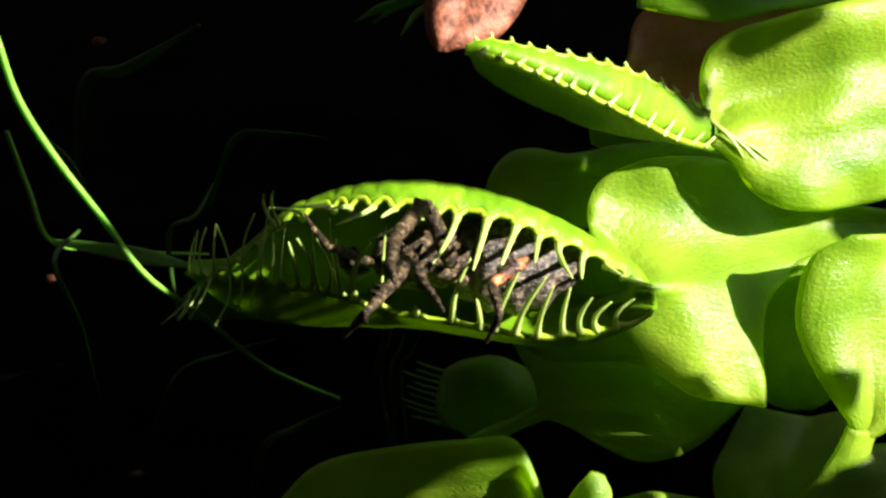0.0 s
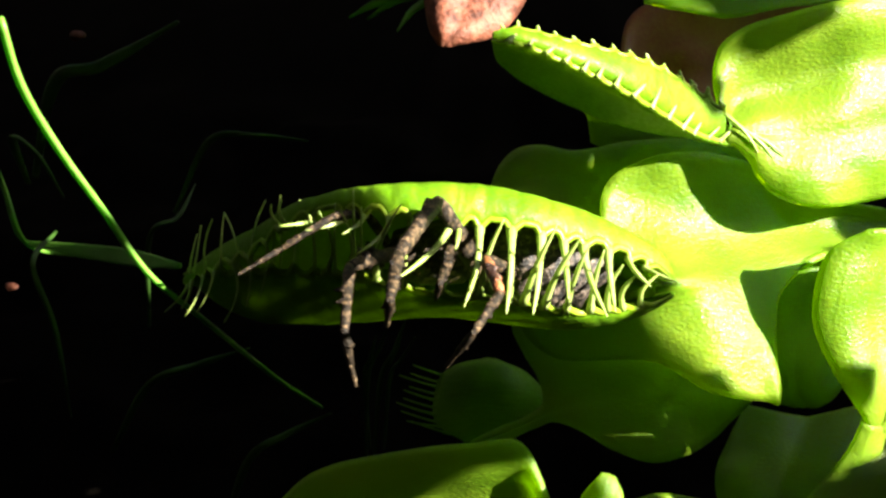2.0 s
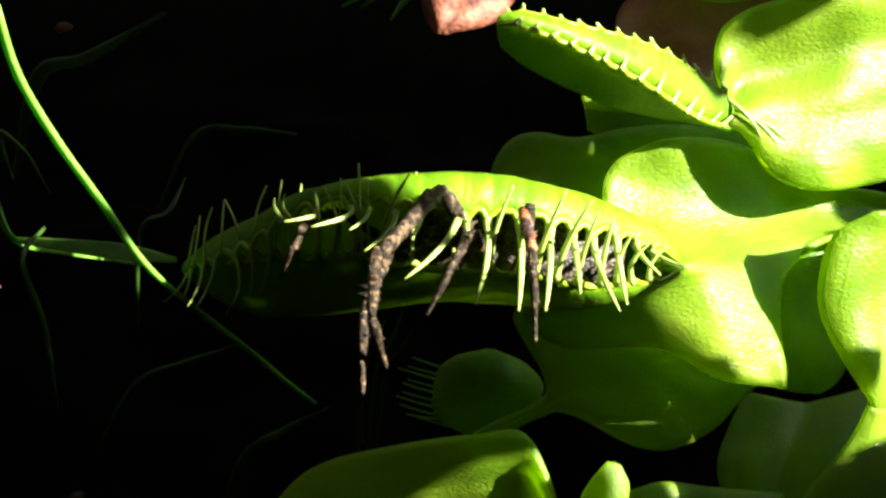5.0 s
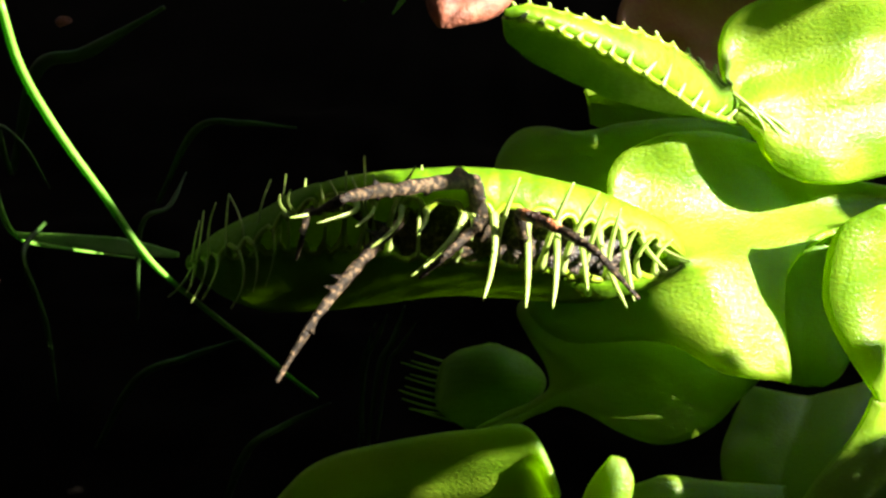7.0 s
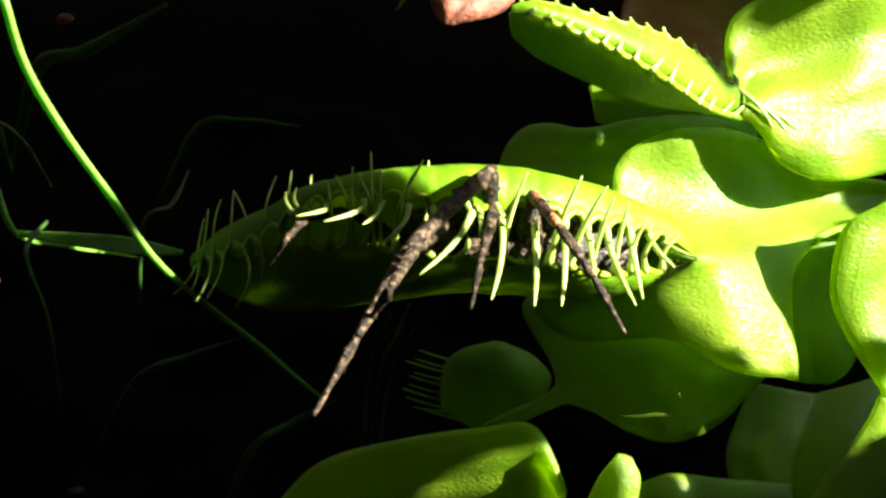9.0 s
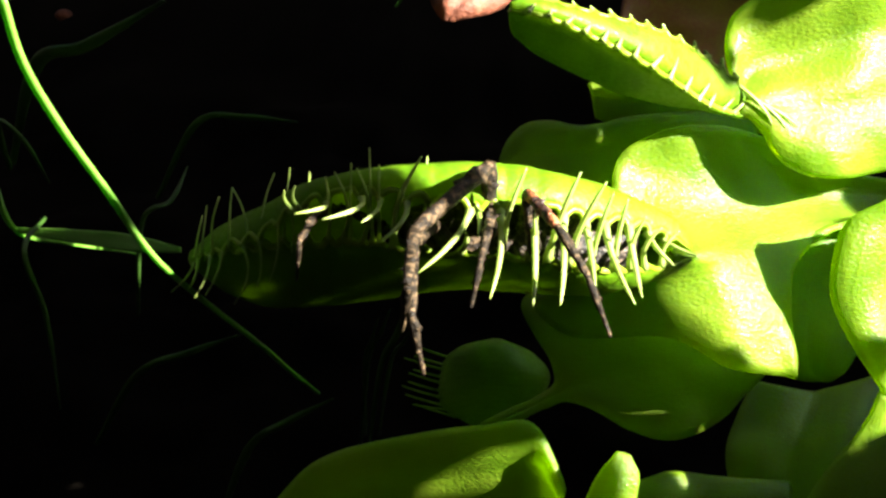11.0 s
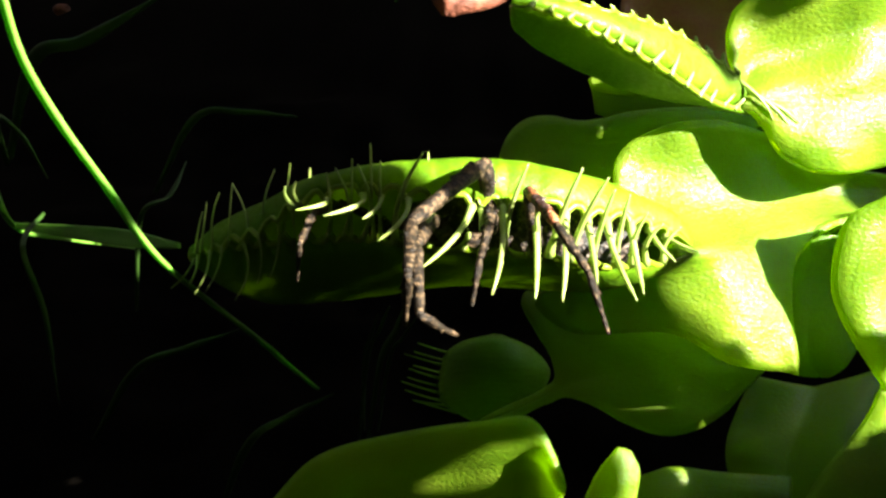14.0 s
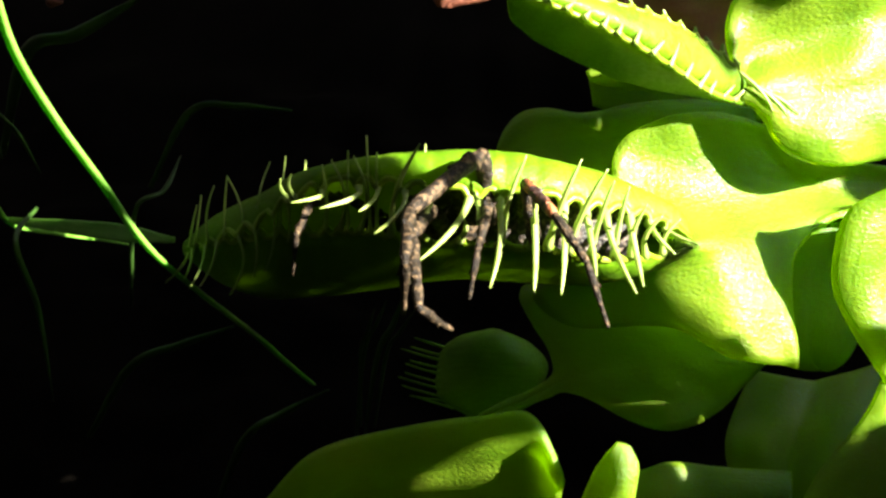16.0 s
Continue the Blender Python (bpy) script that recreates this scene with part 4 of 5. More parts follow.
    walk(leg_b["metatarsus"], [(0, limb(0.9, 0.2, 15.2, 0.1, -1.5, 21.4)), (0.5, limb(0.7, -1.0, 15.1, 0.3, -2.3, 21.4)), (1, limb(0.2, -1.0, 14.7, -0.4, -2.6, 21.0)), (1.5, limb(-3.6, -1.1, 13.9, -8.9, -4.4, 12.4)), (2, limb(-4.4, 0.4, 14.3, -4.0, -3.5, 19.5)), (2.5, limb(-4.1, 0.6, 14.0, -6.8, -4.9, 11.7)), (3, limb(-4.0, 0.1, 14.0, -8.7, -4.2, 12.7)), (3.5, limb(-4.5, -0.8, 13.7, -5.5, -4.5, 19.0)), (4, limb(-4.8, -0.6, 13.7, -9.1, -5.3, 12.2)), (4.2, limb(-4.2, -1.0, 13.5, -4.7, -3.3, 19.5)), (6.3, limb(-2.3, -0.9, 13.8, -2.7, -3.5, 19.8)), (6.5, limb(-1.9, 0.1, 14.6, -2.3, -2.8, 20.4)), (7, limb(-4.8, -0.3, 12.0, -7.2, -3.7, 17.0)), (7.5, limb(-0.5, -1.0, 13.6, -1.0, -3.9, 19.4)), (8, limb(-1.5, -0.7, 14.5, -3.0, -3.0, 20.5)), (8.5, limb(-1.9, -0.0, 14.7, -3.4, -2.0, 20.7)), (9, limb(-1.7, 0.3, 14.9, -3.0, -2.0, 20.8)), (9.2, limb(-1.7, 0.3, 14.9, -2.5, -2.0, 20.9)), (11.3, limb(-1.8, 0.5, 15.1, -1.7, -3.8, 20.0)), (12.5, limb(-1.7, 0.4, 15.1, -1.4, -3.9, 20.0)), (14.5, limb(-1.7, 0.2, 14.9, -1.4, -3.9, 20.0)), (16, limb(-1.8, 0.3, 14.9, -1.3, -3.9, 19.8))])
    walk(leg_b["tarsus"], [(0, limb(0.1, -1.5, 21.4, -2.1, -3.4, 17.9)), (0.5, limb(0.3, -2.3, 21.4, -1.2, -3.7, 17.4)), (1, limb(-0.4, -2.6, 21.0, -2.4, -4.6, 17.4)), (1.5, limb(-8.9, -4.4, 12.4, -12.5, -7.1, 13.6)), (2, limb(-4.0, -3.5, 19.5, -3.6, -7.0, 16.6)), (2.5, limb(-6.8, -4.9, 11.7, -8.2, -8.6, 9.3)), (3, limb(-8.7, -4.2, 12.7, -12.2, -7.0, 13.7)), (3.5, limb(-5.5, -4.5, 19.0, -7.7, -8.5, 19.8)), (4, limb(-9.1, -5.3, 12.2, -12.1, -8.6, 13.2)), (4.2, limb(-4.7, -3.3, 19.5, -5.7, -7.7, 20.2)), (6.3, limb(-2.7, -3.5, 19.8, -2.5, -6.4, 16.2)), (6.5, limb(-2.3, -2.8, 20.4, -2.9, -5.1, 16.4)), (7, limb(-7.2, -3.7, 17.0, -9.5, -7.6, 17.8)), (7.5, limb(-1.0, -3.9, 19.4, -1.5, -7.3, 16.3)), (8, limb(-3.0, -3.0, 20.5, -4.5, -5.2, 16.7)), (8.5, limb(-3.4, -2.0, 20.7, -5.0, -4.1, 17.0)), (9, limb(-3.0, -2.0, 20.8, -4.6, -4.2, 17.1)), (9.2, limb(-2.5, -2.0, 20.9, -3.2, -5.1, 17.6)), (11.3, limb(-1.7, -3.8, 20.0, -0.9, -7.5, 17.4)), (12.5, limb(-1.4, -3.9, 20.0, 0.4, -6.4, 16.6)), (14.5, limb(-1.4, -3.9, 20.0, 0.8, -5.3, 16.1)), (16, limb(-1.3, -3.9, 19.8, 0.6, -5.4, 15.9))])
    walk(leg_c["femur"], [(0, limb(4.2, -0.2, 4.6, 1.2, 1.0, 7.8)), (0.5, limb(4.2, -0.2, 4.6, 2.5, 0.9, 8.7)), (1, limb(4.2, -0.2, 4.6, 4.1, 1.6, 8.8)), (1.5, limb(4.2, -0.2, 4.6, 3.2, 2.3, 8.3)), (2, limb(4.2, -0.2, 4.6, 1.9, 2.1, 7.9)), (2.5, limb(4.2, -0.2, 4.6, 2.1, 2.3, 7.8)), (3, limb(4.2, -0.2, 4.6, 2.4, 2.6, 7.8)), (3.5, limb(4.2, -0.2, 4.6, 2.7, 2.5, 8.0)), (4, limb(4.2, -0.2, 4.6, 2.6, 2.5, 8.0)), (4.2, limb(4.2, -0.2, 4.6, 2.6, 2.3, 8.1)), (6.3, limb(4.2, -0.2, 4.6, 2.7, 2.5, 8.0)), (6.5, limb(4.2, -0.2, 4.6, 3.1, 2.7, 8.0)), (7, limb(4.2, -0.2, 4.6, 3.4, 2.7, 8.1)), (7.5, limb(4.2, -0.2, 4.6, 2.9, 2.6, 8.0)), (8, limb(4.2, -0.2, 4.6, 3.0, 3.1, 7.6)), (8.5, limb(4.2, -0.2, 4.6, 3.4, 3.2, 7.6)), (9, limb(4.2, -0.2, 4.6, 3.5, 3.3, 7.5)), (11.3, limb(4.2, -0.2, 4.6, 3.4, 3.1, 7.7)), (12.5, limb(4.2, -0.2, 4.6, 3.3, 3.1, 7.7)), (16, limb(4.2, -0.2, 4.6, 3.2, 3.1, 7.6))])
    walk(leg_c["tibia"], [(0, limb(1.2, 1.0, 7.8, 2.0, 0.1, 12.3)), (0.5, limb(2.5, 0.9, 8.7, 3.5, -0.5, 13.0)), (1, limb(4.1, 1.6, 8.8, 4.9, 0.6, 13.2)), (1.5, limb(3.2, 2.3, 8.3, 3.7, 0.8, 12.6)), (2, limb(1.9, 2.1, 7.9, 1.7, 0.2, 12.0)), (2.5, limb(2.1, 2.3, 7.8, 1.5, 0.7, 12.1)), (3, limb(2.4, 2.6, 7.8, 1.7, 0.9, 12.1)), (3.5, limb(2.7, 2.5, 8.0, 1.6, 1.1, 12.2)), (4, limb(2.6, 2.5, 8.0, 1.9, 1.3, 12.3)), (4.2, limb(2.6, 2.3, 8.1, 2.4, 1.2, 12.6)), (6.3, limb(2.7, 2.5, 8.0, 2.4, 1.5, 12.5)), (6.5, limb(3.1, 2.7, 8.0, 2.8, 1.5, 12.5)), (7, limb(3.4, 2.7, 8.1, 2.5, 1.7, 12.5)), (7.5, limb(2.9, 2.6, 8.0, 2.6, 1.7, 12.5)), (8, limb(3.0, 3.1, 7.6, 2.7, 2.2, 12.1)), (8.5, limb(3.4, 3.2, 7.6, 3.1, 2.1, 12.0)), (9, limb(3.5, 3.3, 7.5, 3.0, 1.7, 11.8)), (11.3, limb(3.4, 3.1, 7.7, 3.0, 1.6, 12.0)), (12.5, limb(3.3, 3.1, 7.7, 3.0, 1.7, 12.0)), (16, limb(3.2, 3.1, 7.6, 2.9, 1.6, 12.0))])
    walk(leg_c["metatarsus"], [(0, limb(2.0, 0.1, 12.3, 3.3, -0.8, 15.5)), (0.5, limb(3.5, -0.5, 13.0, 4.2, -1.8, 16.3)), (1, limb(4.9, 0.6, 13.2, 4.5, -1.2, 16.4)), (1.5, limb(3.7, 0.8, 12.6, 2.7, -0.2, 15.9)), (2, limb(1.7, 0.2, 12.0, 1.5, -0.5, 15.5)), (2.5, limb(1.5, 0.7, 12.1, 0.9, -0.1, 15.6)), (3, limb(1.7, 0.9, 12.1, 1.1, -0.2, 15.4)), (3.5, limb(1.6, 1.1, 12.2, 0.6, -0.4, 15.4)), (4, limb(1.9, 1.3, 12.3, 0.9, -0.2, 15.4)), (4.2, limb(2.4, 1.2, 12.6, 1.2, -1.3, 14.8)), (6.3, limb(2.4, 1.5, 12.5, 1.3, -0.0, 15.6)), (6.5, limb(2.8, 1.5, 12.5, 0.9, -0.9, 14.3)), (7, limb(2.5, 1.7, 12.5, 0.7, 0.1, 15.1)), (7.5, limb(2.6, 1.7, 12.5, 1.5, -1.0, 14.6)), (8, limb(2.7, 2.2, 12.1, 1.7, -1.1, 13.2)), (8.5, limb(3.1, 2.1, 12.0, 2.5, -0.1, 14.8)), (9, limb(3.0, 1.7, 11.8, 2.3, -0.6, 14.4)), (11.3, limb(3.0, 1.6, 12.0, 2.4, -0.7, 14.6)), (12.5, limb(3.0, 1.7, 12.0, 2.3, -0.7, 14.7)), (16, limb(2.9, 1.6, 12.0, 2.2, -0.7, 14.6))])
    walk(leg_c["tarsus"], [(0, limb(3.3, -0.8, 15.5, 4.3, -1.6, 18.2)), (0.5, limb(4.2, -1.8, 16.3, 4.2, -3.6, 13.9)), (1, limb(4.5, -1.2, 16.4, 3.9, -2.7, 13.8)), (1.5, limb(2.7, -0.2, 15.9, 2.1, -1.2, 13.2)), (2, limb(1.5, -0.5, 15.5, 1.1, -1.7, 12.8)), (2.5, limb(0.9, -0.1, 15.6, 0.1, -0.8, 12.8)), (3, limb(1.1, -0.2, 15.4, 0.3, -1.3, 12.8)), (3.5, limb(0.6, -0.4, 15.4, -0.4, -1.9, 12.9)), (4, limb(0.9, -0.2, 15.4, -0.1, -2.0, 13.2)), (4.2, limb(1.2, -1.3, 14.8, -0.0, -4.0, 14.8)), (6.3, limb(1.3, -0.0, 15.6, -0.1, -1.6, 13.4)), (6.5, limb(0.9, -0.9, 14.3, -1.1, -3.2, 14.5)), (7, limb(0.7, 0.1, 15.1, -1.0, -1.4, 13.2)), (7.5, limb(1.5, -1.0, 14.6, 0.5, -3.5, 13.2)), (8, limb(1.7, -1.1, 13.2, 0.9, -4.0, 13.4)), (8.5, limb(2.5, -0.1, 14.8, 2.0, -2.2, 12.7)), (9, limb(2.3, -0.6, 14.4, 1.7, -3.5, 14.0)), (11.3, limb(2.4, -0.7, 14.6, 1.8, -3.6, 13.9)), (12.5, limb(2.3, -0.7, 14.7, 1.8, -3.6, 14.8)), (16, limb(2.2, -0.7, 14.6, 1.7, -3.7, 14.5))])
    walk(leg_d["femur"], [(0, limb(6.9, 0.0, 9.9, 9.1, 1.6, 13.0)), (0.5, limb(6.7, -0.0, 9.9, 6.7, 1.1, 13.9)), (1, limb(6.5, -0.1, 9.9, 5.4, 1.0, 13.8)), (1.5, limb(6.5, -0.1, 9.9, 5.7, 0.3, 13.9)), (2, limb(6.4, -0.1, 9.8, 4.3, 1.0, 13.2)), (2.5, limb(6.4, -0.2, 9.8, 4.3, 0.7, 13.3)), (3, limb(6.3, -0.2, 9.8, 5.6, 1.6, 13.5)), (3.5, limb(6.3, -0.2, 9.8, 4.7, 0.6, 13.6)), (4, limb(6.2, -0.2, 9.8, 4.6, 0.4, 13.6)), (4.2, limb(6.2, -0.2, 9.8, 6.3, 3.9, 10.0)), (6.3, limb(6.2, -0.2, 9.8, 5.7, 1.8, 13.3)), (6.5, limb(6.2, -0.2, 9.8, 5.9, 1.7, 13.4)), (7, limb(6.2, -0.2, 9.8, 5.3, 2.8, 12.5)), (7.5, limb(6.2, -0.2, 9.8, 6.2, 3.0, 12.4)), (8, limb(6.1, -0.2, 9.8, 6.0, 1.6, 13.5)), (8.5, limb(6.1, -0.2, 9.7, 6.0, 3.8, 10.8)), (9, limb(6.1, -0.2, 9.7, 5.8, 3.9, 9.9)), (9.2, limb(6.1, -0.2, 9.7, 5.6, 3.8, 9.9)), (11.3, limb(6.1, -0.2, 9.7, 5.5, 3.8, 10.9)), (12.5, limb(6.1, -0.2, 9.7, 5.5, 3.7, 10.9)), (16, limb(6.1, -0.2, 9.7, 5.4, 3.7, 10.8))])
    walk(leg_d["tibia"], [(0, limb(9.1, 1.6, 13.0, 7.1, 0.1, 16.4)), (0.5, limb(6.7, 1.1, 13.9, 5.8, -0.0, 17.8)), (1, limb(5.4, 1.0, 13.8, 6.6, 0.3, 17.6)), (1.5, limb(5.7, 0.3, 13.9, 5.6, -1.9, 17.4)), (2, limb(4.3, 1.0, 13.2, 5.3, -1.1, 16.7)), (2.5, limb(4.3, 0.7, 13.3, 5.3, -1.7, 16.5)), (3, limb(5.6, 1.6, 13.5, 5.0, -0.5, 17.1)), (3.5, limb(4.7, 0.6, 13.6, 5.5, -1.1, 17.2)), (4, limb(4.6, 0.4, 13.6, 5.0, -0.9, 17.4)), (4.2, limb(6.3, 3.9, 10.0, 7.5, 1.6, 13.3)), (6.3, limb(5.7, 1.8, 13.3, 4.6, -1.2, 15.9)), (6.5, limb(5.9, 1.7, 13.4, 4.9, -1.2, 16.3)), (7, limb(5.3, 2.8, 12.5, 7.7, 1.6, 15.6)), (7.5, limb(6.2, 3.0, 12.4, 6.9, 0.4, 15.6)), (8, limb(6.0, 1.6, 13.5, 5.6, -0.7, 16.9)), (8.5, limb(6.0, 3.8, 10.8, 7.1, 2.2, 14.4)), (9, limb(5.8, 3.9, 9.9, 7.3, 1.7, 13.0)), (9.2, limb(5.6, 3.8, 9.9, 7.2, 1.7, 13.0)), (11.3, limb(5.5, 3.8, 10.9, 7.2, 1.5, 13.9)), (12.5, limb(5.5, 3.7, 10.9, 7.0, 1.4, 14.0)), (16, limb(5.4, 3.7, 10.8, 7.0, 1.5, 13.9))])
    walk(leg_d["metatarsus"], [(0, limb(7.1, 0.1, 16.4, 8.0, -1.5, 20.1)), (0.5, limb(5.8, -0.0, 17.8, 7.7, -1.0, 21.3)), (1, limb(6.6, 0.3, 17.6, 7.7, -2.1, 20.8)), (1.5, limb(5.6, -1.9, 17.4, 4.3, -3.4, 21.1)), (2, limb(5.3, -1.1, 16.7, 3.8, -3.3, 19.9)), (2.5, limb(5.3, -1.7, 16.5, 3.8, -4.0, 19.6)), (3, limb(5.0, -0.5, 17.1, 4.0, -2.7, 20.3)), (3.5, limb(5.5, -1.1, 17.2, 4.4, -1.5, 21.2)), (4, limb(5.0, -0.9, 17.4, 4.3, -1.3, 21.5)), (4.2, limb(7.5, 1.6, 13.3, 8.0, -0.9, 16.5)), (6.3, limb(4.6, -1.2, 15.9, 3.3, -3.5, 19.1)), (6.5, limb(4.9, -1.2, 16.3, 3.9, -4.2, 18.9)), (7, limb(7.7, 1.6, 15.6, 9.7, 0.1, 18.9)), (7.5, limb(6.9, 0.4, 15.6, 7.3, -2.0, 19.0)), (8, limb(5.6, -0.7, 16.9, 4.9, -4.0, 19.3)), (8.5, limb(7.1, 2.2, 14.4, 7.7, 0.9, 18.4)), (9, limb(7.3, 1.7, 13.0, 9.3, -1.5, 14.8)), (9.2, limb(7.2, 1.7, 13.0, 8.9, -1.5, 15.0)), (11.3, limb(7.2, 1.5, 13.9, 8.9, -1.6, 15.9)), (12.5, limb(7.0, 1.4, 14.0, 8.7, -1.5, 16.4)), (16, limb(7.0, 1.5, 13.9, 8.7, -1.4, 16.3))])
    walk(leg_d["tarsus"], [(0, limb(8.0, -1.5, 20.1, 6.9, -3.6, 16.7)), (0.5, limb(7.7, -1.0, 21.3, 9.0, -2.1, 17.6)), (1, limb(7.7, -2.1, 20.8, 8.0, -4.8, 17.6)), (1.5, limb(4.3, -3.4, 21.1, 2.8, -5.9, 18.2)), (2, limb(3.8, -3.3, 19.9, 2.0, -5.7, 17.1)), (2.5, limb(3.8, -4.0, 19.6, 2.0, -7.0, 17.3)), (3, limb(4.0, -2.7, 20.3, 2.5, -5.7, 17.8)), (3.5, limb(4.4, -1.5, 21.2, 3.0, -2.3, 17.3)), (4, limb(4.3, -1.3, 21.5, 3.4, -1.7, 25.5)), (4.2, limb(8.0, -0.9, 16.5, 9.1, -4.9, 16.4)), (6.3, limb(3.3, -3.5, 19.1, 1.5, -7.0, 17.7)), (6.5, limb(3.9, -4.2, 18.9, 3.0, -8.2, 18.3)), (7, limb(9.7, 0.1, 18.9, 12.3, -2.6, 17.2)), (7.5, limb(7.3, -2.0, 19.0, 8.4, -5.9, 19.4)), (8, limb(4.9, -4.0, 19.3, 4.0, -7.9, 18.5)), (8.5, limb(7.7, 0.9, 18.4, 9.0, -1.4, 15.3)), (9, limb(9.3, -1.5, 14.8, 11.3, -5.0, 14.3)), (9.2, limb(8.9, -1.5, 15.0, 10.6, -5.2, 14.3)), (11.3, limb(8.9, -1.6, 15.9, 10.4, -5.4, 15.0)), (12.5, limb(8.7, -1.5, 16.4, 10.1, -5.4, 15.6)), (16, limb(8.7, -1.4, 16.3, 10.0, -5.3, 16.0))])
    walk(leg_e["femur"], [(0, limb(-2.0, 0.5, 3.0, -2.8, 1.3, 8.4)), (0.5, limb(-2.0, 0.5, 3.0, -4.0, 0.7, 8.1)), (1, limb(-2.0, 0.5, 3.0, -3.4, 0.9, 8.3)), (1.5, limb(-2.0, 0.5, 3.0, -4.5, 3.8, 6.6)), (2, limb(-2.0, 0.5, 3.0, -4.1, 4.0, 6.6)), (2.5, limb(-2.0, 0.5, 3.0, -4.7, 3.9, 6.4)), (3, limb(-2.0, 0.5, 3.0, -4.7, 3.5, 6.7)), (3.5, limb(-2.0, 0.5, 3.0, -6.6, 3.5, 3.6)), (4.2, limb(-2.0, 0.5, 3.0, -6.5, 3.6, 3.6)), (6.3, limb(-2.0, 0.5, 3.0, -6.7, 3.4, 3.6)), (7, limb(-2.0, 0.5, 3.0, -6.6, 3.5, 3.6)), (7.5, limb(-2.0, 0.5, 3.0, -6.3, 3.3, 4.9)), (8, limb(-2.0, 0.5, 3.0, -6.6, 3.5, 3.6)), (8.5, limb(-2.0, 0.5, 3.0, -6.9, 2.9, 3.6)), (9, limb(-2.0, 0.5, 3.0, -6.9, 3.0, 3.6)), (11.3, limb(-2.0, 0.5, 3.0, -6.9, 3.0, 3.5)), (12.5, limb(-2.0, 0.5, 3.0, -6.9, 3.0, 3.5)), (16, limb(-2.0, 0.5, 3.0, -6.8, 3.1, 3.5))])
    walk(leg_e["tibia"], [(0, limb(-2.8, 1.3, 8.4, -4.3, 2.2, 13.1)), (0.5, limb(-4.0, 0.7, 8.1, -5.0, 0.4, 13.0)), (1, limb(-3.4, 0.9, 8.3, -4.9, 1.0, 13.1)), (1.5, limb(-4.5, 3.8, 6.6, -7.1, 3.3, 10.9)), (2, limb(-4.1, 4.0, 6.6, -5.9, 3.7, 11.3)), (2.5, limb(-4.7, 3.9, 6.4, -7.9, 2.4, 10.0)), (3, limb(-4.7, 3.5, 6.7, -7.6, 2.6, 10.7)), (3.5, limb(-6.6, 3.5, 3.6, -9.0, 2.3, 7.8)), (4.2, limb(-6.5, 3.6, 3.6, -8.4, 2.8, 8.2)), (6.3, limb(-6.7, 3.4, 3.6, -8.7, 2.5, 8.0)), (7, limb(-6.6, 3.5, 3.6, -8.8, 3.0, 8.0)), (7.5, limb(-6.3, 3.3, 4.9, -7.9, 2.0, 9.5)), (8, limb(-6.6, 3.5, 3.6, -9.2, 2.5, 7.7)), (8.5, limb(-6.9, 2.9, 3.6, -9.8, 2.3, 7.6)), (9, limb(-6.9, 3.0, 3.6, -9.2, 2.4, 8.0)), (11.3, limb(-6.9, 3.0, 3.5, -8.5, 2.4, 8.2)), (12.5, limb(-6.9, 3.0, 3.5, -8.7, 2.3, 8.1)), (16, limb(-6.8, 3.1, 3.5, -8.6, 2.4, 8.1))])
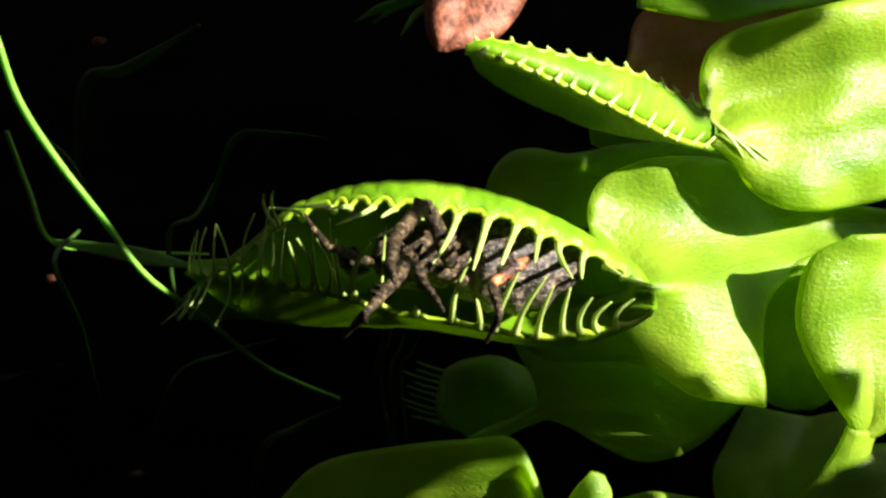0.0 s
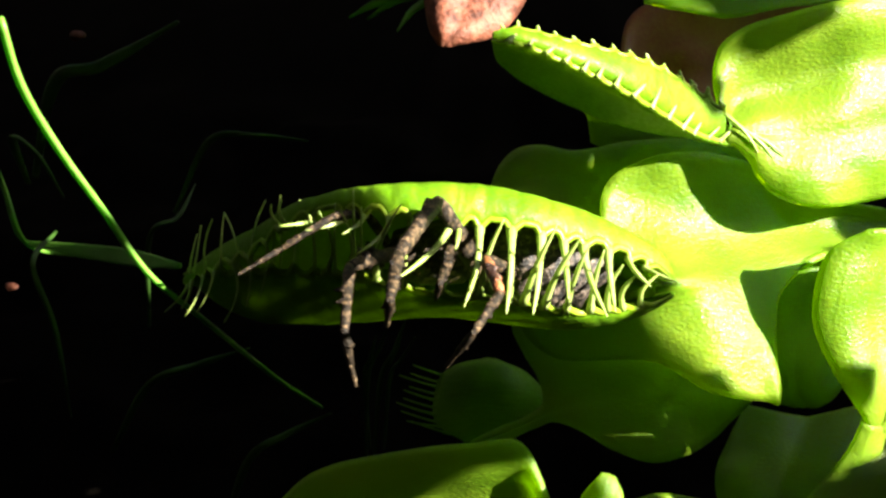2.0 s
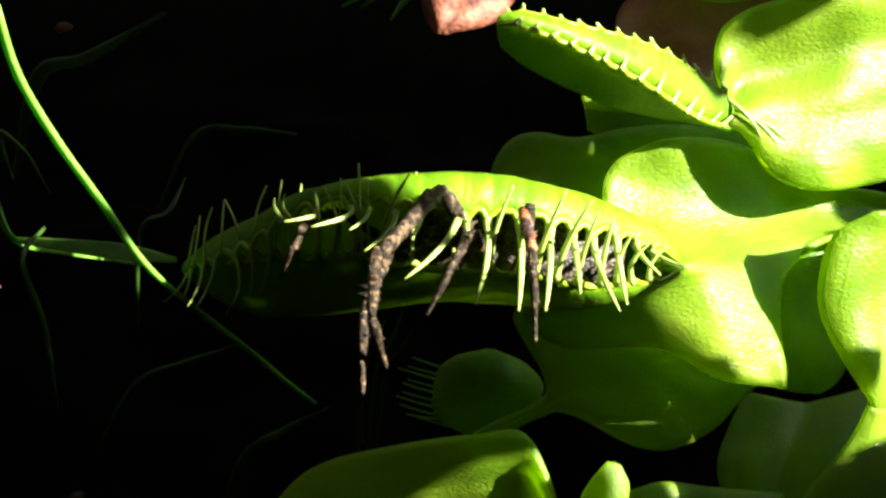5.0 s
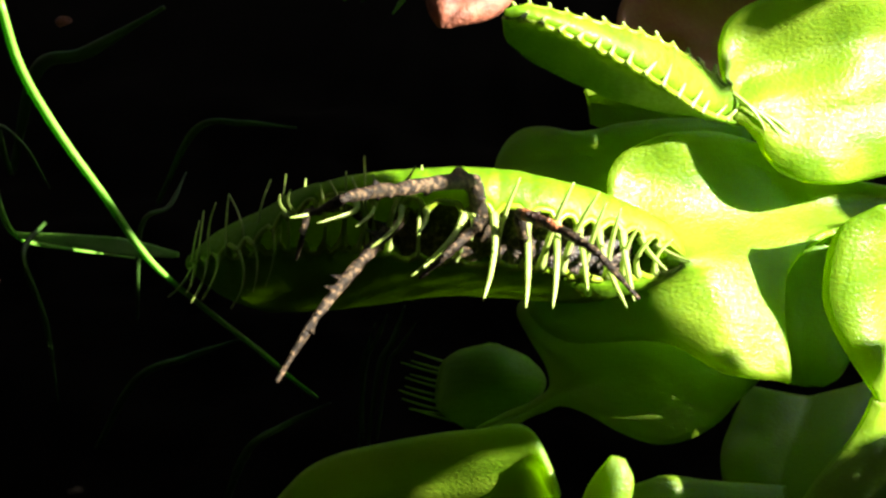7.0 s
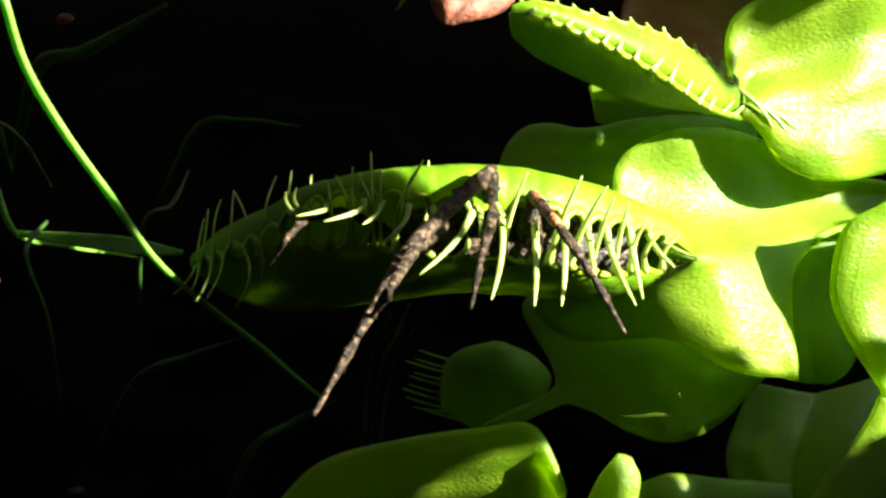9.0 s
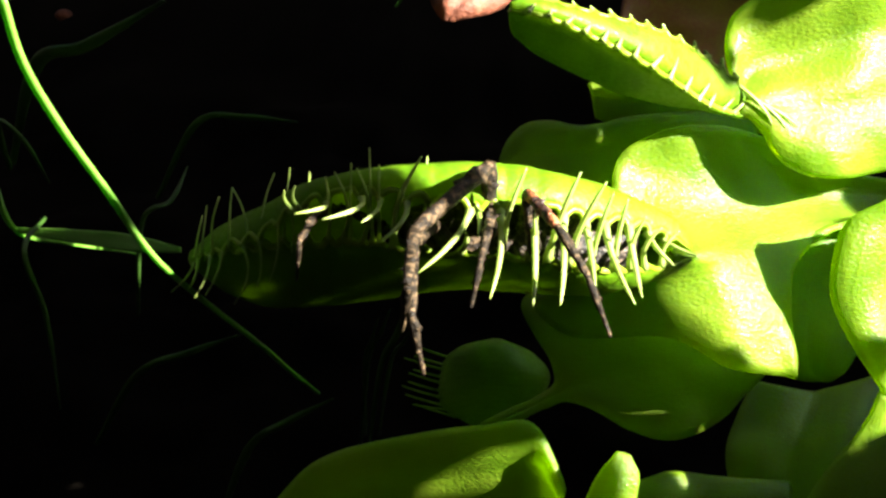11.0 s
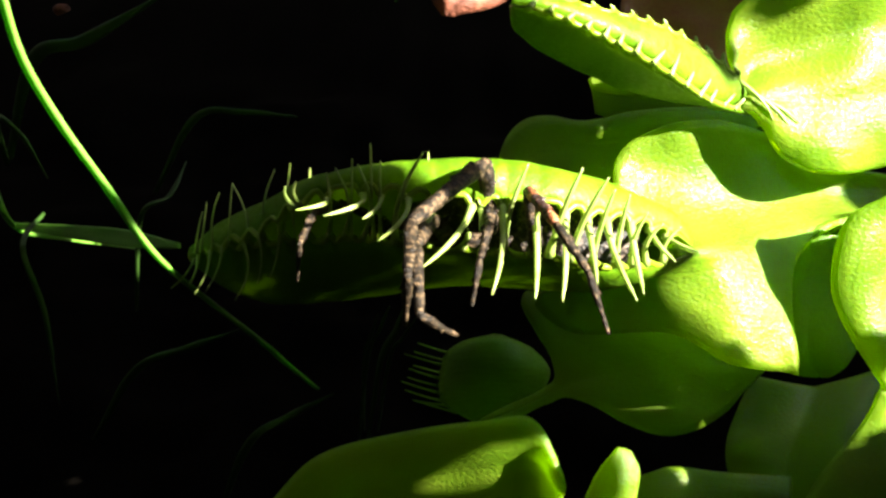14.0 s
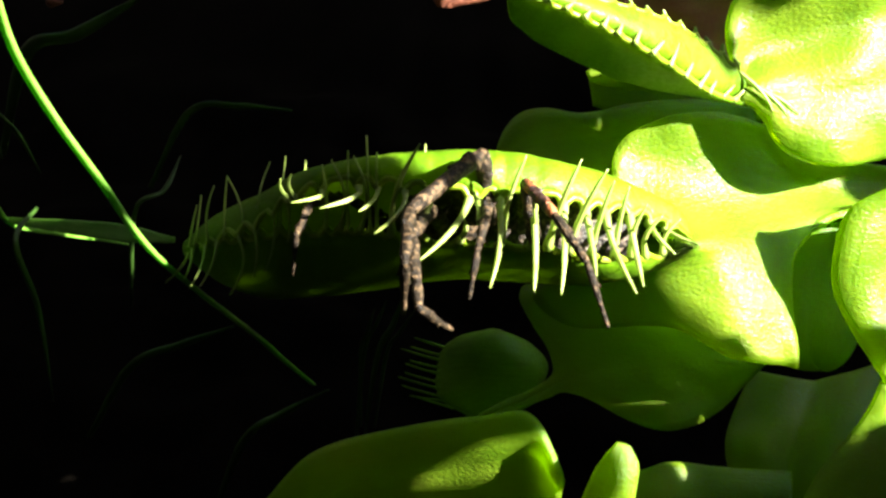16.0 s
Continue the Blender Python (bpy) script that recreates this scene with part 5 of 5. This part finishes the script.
    walk(leg_e["metatarsus"], [(0, limb(-4.3, 2.2, 13.1, -4.4, 3.4, 16.9)), (0.5, limb(-5.0, 0.4, 13.0, -4.0, -0.2, 16.8)), (1, limb(-4.9, 1.0, 13.1, -5.0, 0.1, 17.0)), (1.5, limb(-7.1, 3.3, 10.9, -8.7, 1.9, 14.3)), (2, limb(-5.9, 3.7, 11.3, -9.3, 1.5, 11.4)), (2.5, limb(-7.9, 2.4, 10.0, -9.7, -0.6, 11.9)), (3, limb(-7.6, 2.6, 10.7, -9.6, 0.1, 13.1)), (3.5, limb(-9.0, 2.3, 7.8, -10.7, 1.0, 11.2)), (4.2, limb(-8.4, 2.8, 8.2, -9.2, 1.2, 11.7)), (6.3, limb(-8.7, 2.5, 8.0, -8.9, 0.2, 11.3)), (7, limb(-8.8, 3.0, 8.0, -8.7, 1.2, 11.6)), (7.5, limb(-7.9, 2.0, 9.5, -7.4, -0.3, 12.8)), (8, limb(-9.2, 2.5, 7.7, -10.1, 1.5, 11.5)), (8.5, limb(-9.8, 2.3, 7.6, -10.7, 1.4, 11.4)), (9, limb(-9.2, 2.4, 8.0, -10.2, 0.9, 11.5)), (11.3, limb(-8.5, 2.4, 8.2, -9.2, 0.5, 11.7)), (12.5, limb(-8.7, 2.3, 8.1, -9.3, 0.2, 11.5)), (16, limb(-8.6, 2.4, 8.1, -9.2, 0.4, 11.5))])
    walk(leg_e["tarsus"], [(0, limb(-4.4, 3.4, 16.9, -5.7, 4.4, 13.9)), (0.5, limb(-4.0, -0.2, 16.8, -2.5, -0.2, 19.9)), (1, limb(-5.0, 0.1, 17.0, -4.0, -0.7, 20.1)), (1.5, limb(-8.7, 1.9, 14.3, -11.3, 0.5, 12.5)), (2, limb(-9.3, 1.5, 11.4, -12.1, -0.3, 12.0)), (2.5, limb(-9.7, -0.6, 11.9, -11.3, -3.6, 12.4)), (3, limb(-9.6, 0.1, 13.1, -11.6, -2.6, 13.6)), (3.5, limb(-10.7, 1.0, 11.2, -13.5, -0.9, 10.5)), (4.2, limb(-9.2, 1.2, 11.7, -11.0, -0.7, 9.5)), (6.3, limb(-8.9, 0.2, 11.3, -9.8, -2.1, 8.9)), (7, limb(-8.7, 1.2, 11.6, -9.5, -0.3, 8.6)), (7.5, limb(-7.4, -0.3, 12.8, -7.4, -2.9, 10.5)), (8, limb(-10.1, 1.5, 11.5, -11.7, -0.4, 9.2)), (8.5, limb(-10.7, 1.4, 11.4, -12.0, -0.6, 9.0)), (9, limb(-10.2, 0.9, 11.5, -11.7, -0.8, 8.9)), (11.3, limb(-9.2, 0.5, 11.7, -9.6, -2.1, 9.5)), (12.5, limb(-9.3, 0.2, 11.5, -9.7, -2.3, 9.2)), (16, limb(-9.2, 0.4, 11.5, -9.7, -2.3, 9.5))])


motions()
